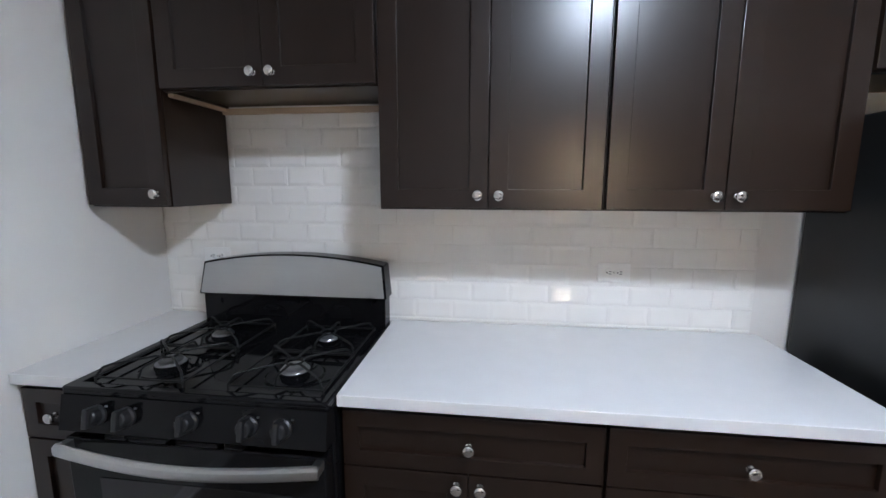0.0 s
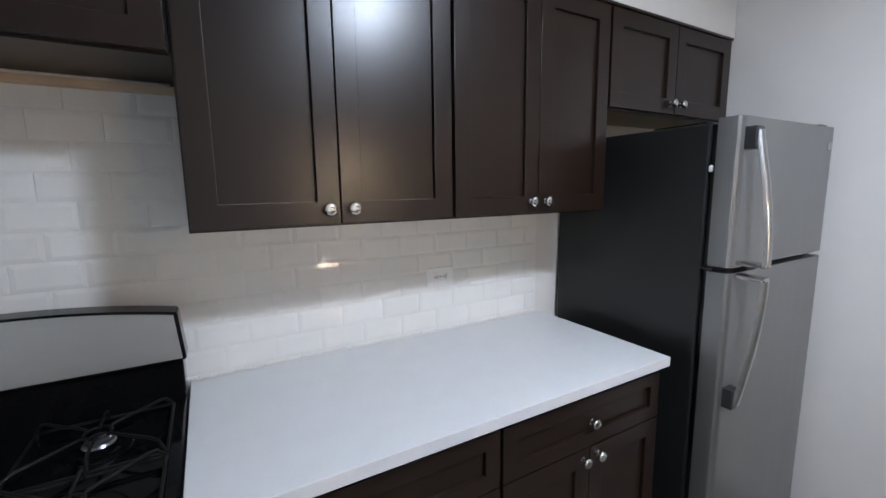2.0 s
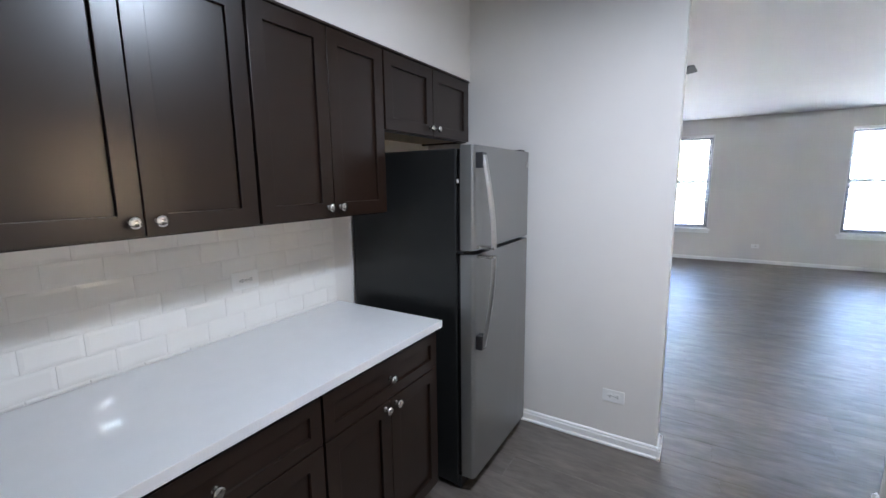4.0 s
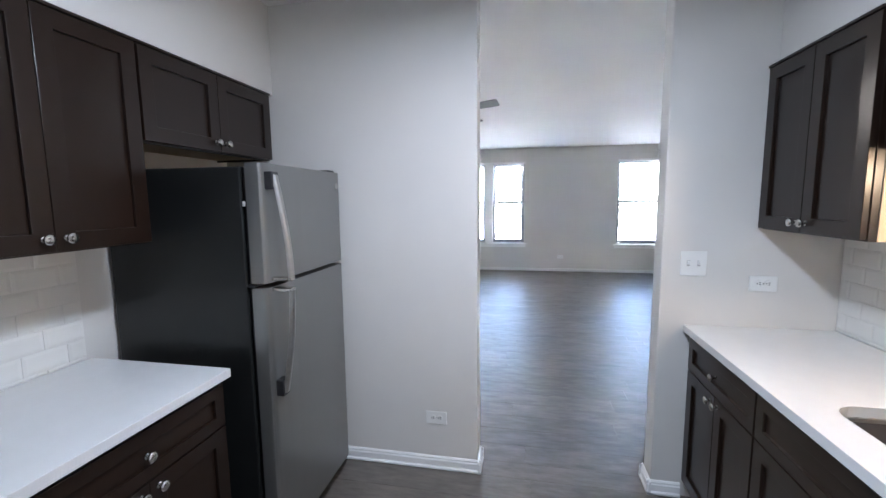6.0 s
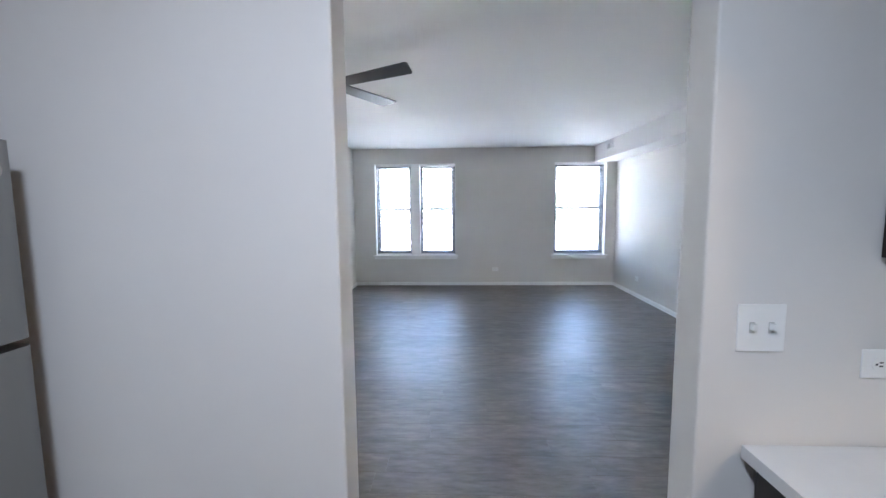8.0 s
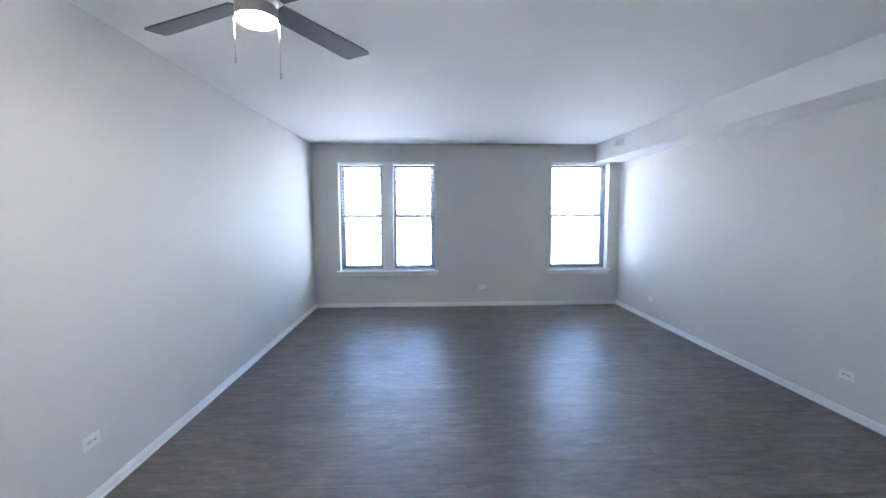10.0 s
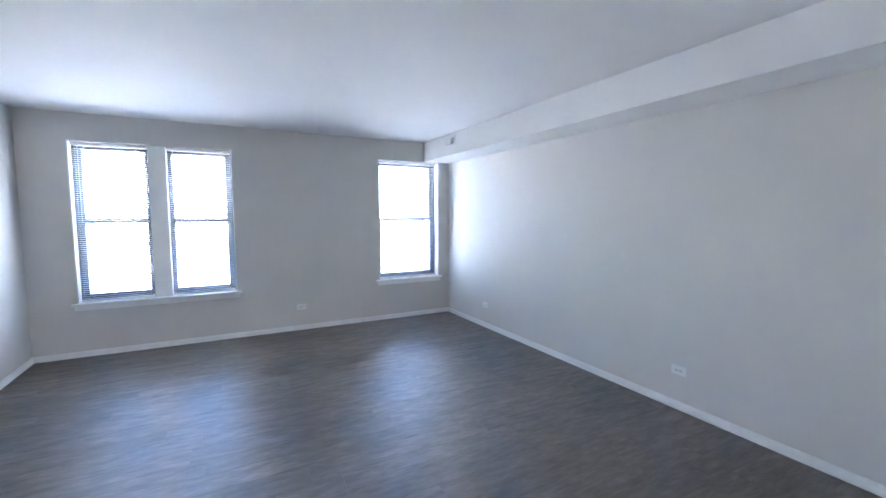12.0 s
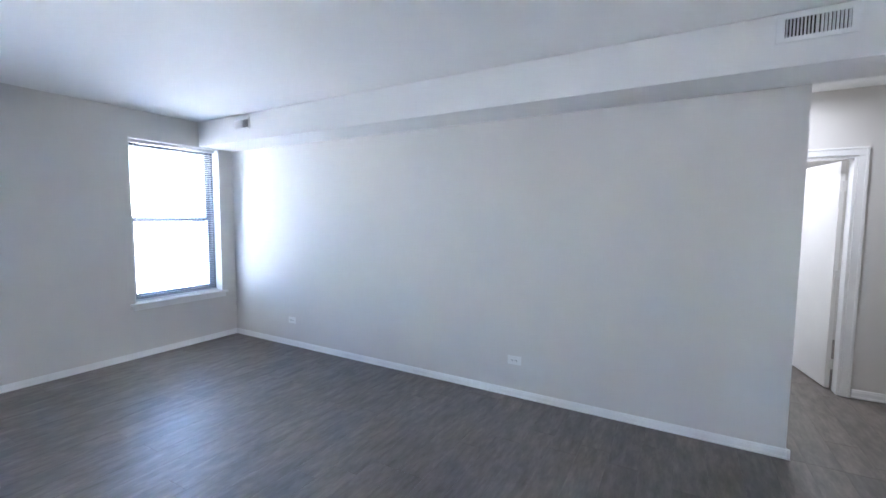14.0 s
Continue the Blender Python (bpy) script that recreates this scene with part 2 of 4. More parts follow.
structure("wall_west", B(KX0 - T, KX0, KY0 - T, KY1 + T, 0, CEILZ), PAINT, "smooth greige painted kitchen wall beside the range", "wall")
structure("wall_north", B(KX0, KX1, KY1, KY1 + T, 0, CEILZ), PAINT, "greige painted kitchen wall behind cabinets and tile", "wall")
structure("wall_south", B(KX0, KX1, KY0 - T, KY0, 0, CEILZ), PAINT, "greige painted kitchen wall behind the sink", "wall")
structure("wall_dividing_1", B(KX1, LX0, OP1, LY1 + T, 0, CEILZ, bev=0.006), PAINT, "greige painted wall between refrigerator and living room", "wall")
structure("wall_dividing_2", B(KX1, LX0, HALL_Y - T, OP0, 0, CEILZ, bev=0.006), PAINT, "greige painted wall beside the kitchen opening", "wall")
structure("wall_living_north", B(LX0, LX1 + 0.3, LY1, LY1 + T, 0, CEILZ), PAINT, "long greige painted living room wall", "wall")
bm = B(HALL_X, LX1 + 0.3, LY0 - T, LY0, 0, CEILZ)
bx(bm, HALL_E, HALL_E + T, HALL_Y, LY0 - T, 0, CEILZ)
structure("wall_living_south", bm, PAINT, "long greige painted wall ending at the hallway", "wall")

W1 = (0.155, 1.70)      # double window, along y
W2 = (-2.665, -1.695)   # single window
WZ0, WZ1 = 0.585, 2.325
WT = 0.62               # outer wall thickness, extra unseen depth added to block slanting daylight
bm = bmesh.new()
for a, b in ((LY0, W2[0]), (W2[1], W1[0]), (W1[1], LY1)):
    bx(bm, LX1, LX1 + WT, a, b, 0, CEILZ)
for a, b in (W1, W2):
    bx(bm, LX1, LX1 + WT, a, b, 0, WZ0)
    bx(bm, LX1, LX1 + WT, a, b, WZ1, CEILZ)
structure("wall_living_east", bm, PAINT, "greige painted outer wall with two window openings", "wall")

# hallway end wall with a door opening
DX0, DX1, DZ = 2.972, 3.707, 2.05
bm = B(LX0, DX0, HALL_Y - T, HALL_Y, 0, CEILZ)
bx(bm, DX1, HALL_E + T, HALL_Y - T, HALL_Y, 0, CEILZ)
bx(bm, DX0, DX1, HALL_Y - T, HALL_Y, DZ, CEILZ)
structure("wall_hall_end", bm, PAINT, "greige painted hallway wall around a white door frame", "wall")
bm = B(LX0 - T, 4.3, -6.6, -6.5, 0, CEILZ)
bx(bm, LX0 - T, LX0, -6.5, HALL_Y - T, 0, CEILZ)
bx(bm, 4.2, 4.3, -6.5, HALL_Y - T, 0, CEILZ)
structure("wall_back_room", bm, PAINT, "plain painted walls of the room behind the door", "wall")

structure("ceiling_kitchen", B(KX0 - T, KX1, KY0 - T, KY1 + T, CEILZ, CEILZ + 0.1), CEIL, "flat white painted kitchen ceiling", "ceiling")
structure("ceiling_living", B(KX1, LX1 + 0.3, -6.6, LY1 + T, CEILZ, CEILZ + 0.1), CEIL, "flat white painted living room ceiling", "ceiling")

# dropped boxes along the walls
SOFF_Y = -2.425
structure("soffit_living", B(LX0, LX1, LY0 - 0.004, SOFF_Y, 2.322, CEILZ - 0.002, bev=0.004), CEIL, "white painted duct soffit along the living room wall", "soffit")
structure("soffit_north", B(KX0, KX1, 1.540, KY1, 2.125, CEILZ - 0.002, bev=0.004), PAINT, "greige painted soffit above the upper cabinets", "soffit")
structure("soffit_south", B(KX0, KX1, KY0, -0.962, 2.118, CEILZ - 0.002, bev=0.004), PAINT, "greige painted soffit above the sink cabinets", "soffit")


def baseboard(a, b, n, k=1.0):
    """A moulded board from a to b (x, y); n points into the room."""
    a, b, n = Vector(a), Vector(b), Vector(n)
    d = (b - a).normalized()
    prof = [(0, 0.0), (0.016, 0.0), (0.016, 0.003), (0.020, 0.003), (0.020, 0.012), (0.013, 0.020), (0.013, 0.052), (0.009, 0.059), (0.009, 0.066), (0.004, 0.073), (0, 0.075)]
    t = bmesh.new()
    rings = []
    for p, s in ((a, -1), (b, 1)):
        rings.append([t.verts.new((p.x + n.x * u, p.y + n.y * u, w * k)) for u, w in prof])
    count = len(prof)
    t.faces.new(rings[0])
    t.faces.new(rings[1][::-1])
    for i in range(count):
        t.faces.new((rings[0][i], rings[1][i], rings[1][(i + 1) % count], rings[0][(i + 1) % count]))
    bmesh.ops.recalc_face_normals(t, faces=t.faces[:])
    return structure("baseboard", t, TRIM, "white painted moulded baseboard along the wall", "baseboard")


E = 0.02
baseboard((KX1, OP1 - E), (KX1, 1.86), (-1, 0))
baseboard((KX1 - E, OP1), (LX0 + E, OP1), (0, -1))
baseboard((KX1, -0.66), (KX1, OP0 + E), (-1, 0))
baseboard((KX1 - E, OP0), (LX0 + E, OP0), (0, 1))
baseboard((LX0, OP1 - E), (LX0, LY1), (1, 0))
baseboard((LX0, HALL_Y), (LX0, OP0 + E), (1, 0))
baseboard((LX0, LY1), (LX1, LY1), (0, -1), 0.84)
baseboard((LX1, LY0), (LX1, LY1), (-1, 0), 0.84)
baseboard((HALL_X - E, LY0), (LX1, LY0), (0, 1), 0.84)
baseboard((HALL_X, LY0 - T - E), (HALL_X, LY0 + E), (-1, 0), 0.84)
baseboard((LX0, HALL_Y), (DX0 - 0.078, HALL_Y), (0, 1))
baseboard((KX0, KY0), (KX0, 1.2), (1, 0))


# ---- cabinets ----
def knob(parent, x, y, z):
    """A round satin knob that sticks out towards -y."""
    b = lathe(bmesh.new(), [(0.0095, 0), (0.0095, 0.002), (0.0055, 0.004), (0.005, 0.012), (0.009, 0.016), (0.0155, 0.019), (0.0165, 0.023), (0.015, 0.027), (0.009, 0.0295), (0, 0.030)], pose(x, y, z, 90), 20)
    return part("knob", b, CHROME, parent, "round satin nickel knob", 50)


def shaker(parent, name, x0, x1, z0, z1, knob_at=None, rail=0.057, depth=0.020):
    """A framed front at y from 0 to depth, with its recessed panel and knob."""
    b = ring(bmesh.new(), x0, x1, 0, depth, z0, z1, rail)
    d = part(name, b, ESPRESSO, parent)
    part("panel", B(x0 + rail - 0.003, x1 - rail + 0.003, 0.0115, depth - 0.002, z0 + rail - 0.003, z1 - rail + 0.003), ESPRESSO, d)
    if knob_at:
        knob(d, knob_at[0], 0, knob_at[1])
    return d


def upper_cabinet(m, w, depth, h, doors, label, side=None, group="upper cabinets", cleats=False):
    """Front at local y 0, width along x, bottom at z 0."""
    c = thing("upper_cabinet", m, label, "cabinet", group)
    g = 0.021
    b = B(0, w, g, depth, 0.016, h - 0.001)
    bx(b, 0, 0.016, g, depth, 0, 0.016)
    bx(b, w - 0.016, w, g, depth, 0, 0.016)
    bx(b, 0.016, w - 0.016, g, g + 0.018, 0, 0.016)
    part("body", b, ESPRESSO, c)
    part("underside", B(0.0165, w - 0.0165, g + 0.0185, depth - 0.002, 0.010, 0.0155), ESPRESSO_H if cleats else MAPLE, c, "" if cleats else "unfinished pale maple underside")
    if cleats:
        part("cleat", B(0.0, w, depth - 0.020, depth - 0.0005, -0.022, -0.0005), MAPLE, c, "unfinished pale maple cleat at the wall")
        part("cleat", B(0.0, 0.020, g + 0.02, depth - 0.0205, -0.012, -0.0005), MAPLE, c, "unfinished pale maple cleat at the side")
    if side:
        part("side_panel", B(-0.004, -0.0005, g + 0.024, depth, 0.0, h - 0.002) if side < 0 else B(w + 0.0005, w + 0.004, g + 0.024, depth, 0.0, h - 0.002), MAPLE, c, "unfinished pale maple side")
    part("top_trim", B(0, w, -0.005, g - 0.0005, h - 0.010, h, bev=0.0015), ESPRESSO_H, c)
    s = 0.012
    dw = (w - 2 * s + 0.018) / doors
    for i in range(doors):
        x0 = s - 0.009 + i * dw + 0.0015
        x1 = x0 + dw - 0.003
        if doors == 1:
            k = (x1 - 0.03, 0.045)
        else:
            k = ((x1 - 0.03) if i == 0 else (x0 + 0.03), 0.045)
        shaker(c, "door", x0, x1, 0.006, h - 0.013, k)
    return c


FN = 1.512   # front plane of the upper doors, north side
DN = KY1 - 0.010 - FN
upper_cabinet(pose(-0.957, FN, 1.388), 0.303, DN, 0.732, 1, "narrow dark espresso shaker wall cabinet beside the range")
upper_cabinet(pose(-0.652, FN, 1.762), 0.720, DN, 0.358, 2, "short dark espresso shaker cabinet above the range", cleats=True)
upper_cabinet(pose(0.070, FN, 1.388), 0.677, DN, 0.732, 2, "tall dark espresso shaker wall cabinet with two doors")
upper_cabinet(pose(0.749, FN, 1.388), 0.657, DN, 0.732, 2, "tall dark espresso shaker wall cabinet next to the refrigerator")
upper_cabinet(pose(1.408, FN, 1.760), 0.795, DN, 0.360, 2, "short dark espresso shaker cabinet above the refrigerator")
FS = -0.922
DS = FS - KY0 - 0.010
upper_cabinet(pose(2.270, FS, 1.388, 0, 0, 180), 0.610, DS, 0.726, 2, "tall dark espresso shaker cabinet beside the sink", side=1)
upper_cabinet(pose(1.655, FS - 0.03, 1.675, 0, 0, 180), 0.80, DS - 0.03, 0.44, 2, "short dark espresso shaker cabinet above the sink")


def base_cabinet(m, w, doors, label, depth=0.585, false_front=False):
    """Front at local y 0, floor at z 0; a drawer over doors."""
    c = thing("base_cabinet", m, label, "cabinet", "base cabinets")
    g = 0.021
    b = B(0, w, g, depth, 0.105, 0.868)
    part("body", b, ESPRESSO, c)
    part("toe_kick", B(0, w, g + 0.07, depth, 0.0, 0.1045), BLACK_PLASTIC, c)
    d = shaker(c, "drawer_front", 0.004, w - 0.004, 0.702, 0.862, None if false_front else (w / 2, 0.782), 0.045)
    dw = (w - 0.008) / doors
    for i in range(doors):
        x0 = 0.004 + i * dw + (0.0015 if i else 0)
        x1 = 0.004 + (i + 1) * dw - (0.0015 if i < doors - 1 else 0)
        k = (x1 - 0.03, 0.668) if i == 0 else (x0 + 0.03, 0.668)
        shaker(c, "door", x0, x1, 0.112, 0.697, k)
    return c


FB = 1.243
base_cabinet(pose(0.026, FB, 0), 0.696, 2, "dark espresso base cabinet with drawer beside the range", KY1 - FB - 0.005)
base_cabinet(pose(0.724, FB, 0), 0.668, 2, "dark espresso base cabinet with drawer by the refrigerator", KY1 - FB - 0.005)
base_cabinet(pose(-0.975, FB, 0), 0.229, 1, "narrow dark espresso base cabinet at the wall", KY1 - FB - 0.005)
FBS = -0.655
base_cabinet(pose(2.250, FBS, 0, 0, 0, 180), 0.605, 2, "dark espresso base cabinet beside the sink base", FBS - KY0 - 0.005)
base_cabinet(pose(1.643, FBS, 0, 0, 0, 180), 0.90, 2, "dark espresso sink base cabinet with false front", FBS - KY0 - 0.005, True)

tagged(new("countertop", mesh_of("countertop", B(0.024, 1.409, 1.222, KY1 - 0.006, 0.882, 0.915, bev=0.002), QUARTZ)), "white quartz countertop between range and refrigerator", "countertop", "countertops")
tagged(new("countertop", mesh_of("countertop", B(-0.976, -0.743, 1.222, KY1 - 0.006, 0.882, 0.915, bev=0.002), QUARTZ)), "narrow white quartz countertop beside the range", "countertop", "countertops")


def rounded(x0, x1, y0, y1, r, n=6):
    out = []
    for cx, cy, a0 in ((x1 - r, y1 - r, 0), (x0 + r, y1 - r, 90), (x0 + r, y0 + r, 180), (x1 - r, y0 + r, 270)):
        for i in range(n + 1):
            a = radians(a0 + 90 * i / n)
            out.append((cx + r * math.cos(a), cy + r * math.sin(a)))
    return out


def sink_counter():
    x0, x1, y0, y1 = 0.74, KX1 - 0.006, KY0 + 0.006, -0.633
    hole = rounded(0.80, 1.475, -1.165, -0.755, 0.075)
    t = bmesh.new()
    for z, flip in ((0.915, 0), (0.882, 1)):
        o = [t.verts.new((x, y, z)) for x, y in ((x0, y0), (x1, y0), (x1, y1), (x0, y1))]
        i = [t.verts.new((x, y, z)) for x, y in hole]
        es = [t.edges.new((a, b)) for a, b in zip(o, o[1:] + o[:1])] + [t.edges.new((a, b)) for a, b in zip(i, i[1:] + i[:1])]
        bmesh.ops.triangle_fill(t, edges=es, use_beauty=True)
        if flip == 0:
            top_o, top_i = o, i
        else:
            for a, b in ((top_o, o), (top_i, i)):
                for k in range(len(a)):
                    j = (k + 1) % len(a)
                    t.faces.new((a[k], a[j], b[j], b[k]))
    bmesh.ops.recalc_face_normals(t, faces=t.faces[:])
    c = tagged(new("countertop", mesh_of("countertop", t, QUARTZ)), "white quartz countertop with an undermount sink cutout", "countertop", "countertops")
    s = thing("sink", pose(0, 0, 0), "undermount brushed steel kitchen sink in the counter", "sink")
    t = bmesh.new()
    loops = []
    for grow, z in ((0.02, 0.881), (-0.004, 0.881), (-0.010, 0.80), (-0.014, 0.72), (-0.05, 0.695), (-0.12, 0.69)):
        loops.append([t.verts.new((x, y, z)) for x, y in rounded(0.80 - grow, 1.475 + grow, -1.165 - grow, -0.755 + grow, 0.075 + grow * 0.5)])
    for a, b in zip(loops, loops[1:]):
        for k in range(len(a)):
            j = (k + 1) % len(a)
            t.faces.new((a[k], a[j], b[j], b[k]))
    t.faces.new(loops[-1])
    bmesh.ops.recalc_face_normals(t, faces=t.faces[:])
    for f in t.faces:
        f.normal_flip()
    part("bowl", t, SINK_STEEL, s)
    part("drain", lathe(bmesh.new(), [(0, 0.694), (0.02, 0.694), (0.03, 0.697), (0.042, 0.696), (0.045, 0.6905)], pose(1.13, -0.96, 0)), CHROME, s)


sink_counter()


# ---- range ----
def gas_range(x0, x1):
    r = thing("gas_range", pose(0, 0, 0), "black freestanding gas range with a stainless backguard", "range")
    w = x1 - x0
    part("body", B(x0, x1, 1.205, 1.83, 0.06, 0.893, bev=0.004), ENAMEL, r)
    for x in (x0 + 0.04, x1 - 0.04):
        for y in (1.26, 1.78):
            part("foot", lathe(bmesh.new(), [(0.018, 0), (0.018, 0.01), (0.01, 0.012), (0.01, 0.062)], pose(x, y, 0), 12), BLACK_PLASTIC, r)
    # cooktop with a raised rim
    b = B(x0, x1, 1.172, 1.80, 0.893, 0.908, bev=0.005)
    t = ring(bmesh.new(), x0, x1, -0.918, -0.900, 1.172, 1.80, 0.034, 0.006)
    bmesh.ops.transform(t, matrix=Matrix(((1, 0, 0, 0), (0, 0, 1, 0), (0, -1, 0, 0), (0, 0, 0, 1))), verts=t.verts[:])
    bmesh.ops.recalc_face_normals(t, faces=t.faces[:])
    merge(b, t)
    part("cooktop", b, ENAMEL, r, "glossy black enamel cooktop")
    # control panel, leaning back
    b = prism(bmesh.new(), [(1.170, 0.895), (1.150, 0.800), (1.205, 0.795), (1.205, 0.893)], 0, x0, x1)
    cp = part("control_panel", b, ENAMEL, r)
    for x in (x0 + 0.118, x0 + 0.205, x0 + 0.385, x0 + 0.552, x0 + 0.645):
        k = lathe(bmesh.new(), [(0.027, 0), (0.027, 0.006), (0.022, 0.010), (0.0205, 0.028), (0.018, 0.032), (0, 0.033)], None, 20)
        bx(k, -0.0075, 0.0075, -0.026, 0.026, 0.006, 0.042, 0.003)
        bmesh.ops.transform(k, matrix=pose(x, 1.160, 0.848, 78, 0, 0), verts=k.verts[:])
        part("knob", k, BLACK_PLASTIC, cp, "black plastic burner knob")
        part("mark", B(x + 0.026, x + 0.032, 1.1565, 1.1605, 0.873, 0.877), STEEL, cp, "small pale printed burner mark")
    b = bmesh.new()
    for i, (a, c) in enumerate(((0.13, 0.19), (0.20, 0.31), (0.34, 0.46), (0.48, 0.53))):
        for z in (0.780, 0.788):
            bx(b, x0 + a, x0 + c, 1.158, 1.190, z - 0.002, z + 0.002)
    part("vent", b, BLACK_PLASTIC, r)
    # oven door
    b = B(x0 + 0.004, x1 - 0.004, 1.160, 1.203, 0.262, 0.774, bev=0.006)
    d = part("oven_door", b, ENAMEL, r)
    part("window", B(x0 + 0.10, x1 - 0.10, 1.1575, 1.1615, 0.36, 0.66, bev=0.001), OVEN_GLASS, d, "dark oven window")
    pts = []
    for i in range(17):
        u = i / 16
        pts.append((x0 + 0.012 + u * (w - 0.024), 1.128 - 0.032 * math.sin(math.pi * u), 0.757 - 0.010 * math.sin(math.pi * u)))
    b = tube(bmesh.new(), pts, 0.011, 12, 1.75)
    for x in (x0 + 0.02, x1 - 0.02):
        bx(b, x - 0.012, x + 0.012, 1.118, 1.162, 0.744, 0.770, 0.004)
    part("handle", b, STEEL_H, d, "bowed stainless oven handle")
    part("storage_drawer", B(x0 + 0.004, x1 - 0.004, 1.165, 1.203, 0.075, 0.254, bev=0.006), ENAMEL, r)
    # backguard
    b = B(x0 + 0.004, x1 - 0.002, 1.752, 1.822, 0.900, 1.040, bev=0.004)
    part("riser", b, ENAMEL, r)
    n = 16
    out = [(x0 - 0.004, 1.030)]
    out += [(x0 + 0.018 + (w - 0.022) * i / n, 1.160 + 0.036 * (1 - (2 * i / n - 1) ** 2)) for i in range(n + 1)]
    out += [(x1 + 0.008, 1.030)]
    t = bmesh.new()
    lo = [t.verts.new((x, 1.735 + 0.10 * (z - 1.03), z)) for x, z in out]
    hi = [t.verts.new((x, 1.822, z)) for x, z in out]
    t.faces.new(lo)
    t.faces.new(hi[::-1])
    for i in range(len(out)):
        j = (i + 1) % len(out)
        t.faces.new((lo[i], hi[i], hi[j], lo[j]))
    bmesh.ops.recalc_face_normals(t, faces=t.faces[:])
    bmesh.ops.bevel(t, geom=t.edges[:], offset=0.003, segments=2, affect="EDGES")
    bg = part("backguard", t, ENAMEL, r)
    t = bmesh.new()
    mid = ((x0 + x1) / 2, 1.10)
    ins = [(mid[0] + (x - mid[0]) * 0.975, 1.036 if z < 1.05 else z - 0.006) for x, z in out]
    lo = [t.verts.new((x, 1.7315 + 0.10 * (z - 1.03), z)) for x, z in ins]
    hi = [t.verts.new((x, 1.7375 + 0.10 * (z - 1.03), z)) for x, z in ins]
    t.faces.new(lo)
    t.faces.new(hi[::-1])
    for i in range(len(ins)):
        j = (i + 1) % len(ins)
        t.faces.new((lo[i], hi[i], hi[j], lo[j]))
    bmesh.ops.recalc_face_normals(t, faces=t.faces[:])
    part("fascia", t, STEEL_H, bg, "brushed stainless backguard fascia")
    # burners and wire grates
    for bxx, byy, big in ((x0 + 0.195, 1.335, 1.15), (x0 + 0.195, 1.585, 1.0), (x1 - 0.165, 1.335, 1.15), (x1 - 0.165, 1.585, 0.85)):
        bu = part("burner", lathe(bmesh.new(), [(0.075 * big, 0.909), (0.070 * big, 0.9125), (0.05 * big, 0.911), (0.040 * big, 0.914), (0.040 * big, 0.925), (0, 0.926)], pose(bxx, byy, 0), 28), ENAMEL, r)
        part("burner_head", lathe(bmesh.new(), [(0.037 * big, 0.916), (0.037 * big, 0.926), (0.034 * big, 0.930), (0.029 * big, 0.931), (0.029 * big, 0.937), (0.024 * big, 0.940), (0, 0.940)], pose(bxx, byy, 0), 28), ALU, bu, "round aluminium burner head")
        b = bmesh.new()
        hx, hy, zt, zb = 0.135, 0.118, 0.954, 0.912
        rr = 0.0035
        corners = [(bxx - hx, byy - hy), (bxx + hx, byy - hy), (bxx + hx, byy + hy), (bxx - hx, byy + hy)]
        for (ax, ay), (cx, cy) in zip(corners, corners[1:] + corners[:1]):
            tube(b, [(ax, ay, 0.926), (cx, cy, 0.926)], rr, 6)
        for x, y in corners:
            tube(b, [(x, y, zb - 0.002), (x, y, 0.93)], rr, 6)
        for x, y in corners + [(bxx, byy - hy), (bxx, byy + hy)]:
            ux, uy = bxx - x, byy - y
            tube(b, [(x, y, 0.926), (x + ux * 0.10, y + uy * 0.10, zt - 0.004), (x + ux * 0.2, y + uy * 0.2, zt), (x + ux * 0.80, y + uy * 0.80, zt), (x + ux * 0.86, y + uy * 0.86, zt - 0.004)], rr, 6)
        tube(b, [(bxx + 0.026 * math.cos(a), byy + 0.026 * math.sin(a), zt - 0.003) for a in [2 * math.pi * i / 14 for i in range(15)]], rr * 0.8, 6)
        part("grate", b, IRON, r, "black wire burner grate")
    return r


gas_range(-0.741, 0.020)


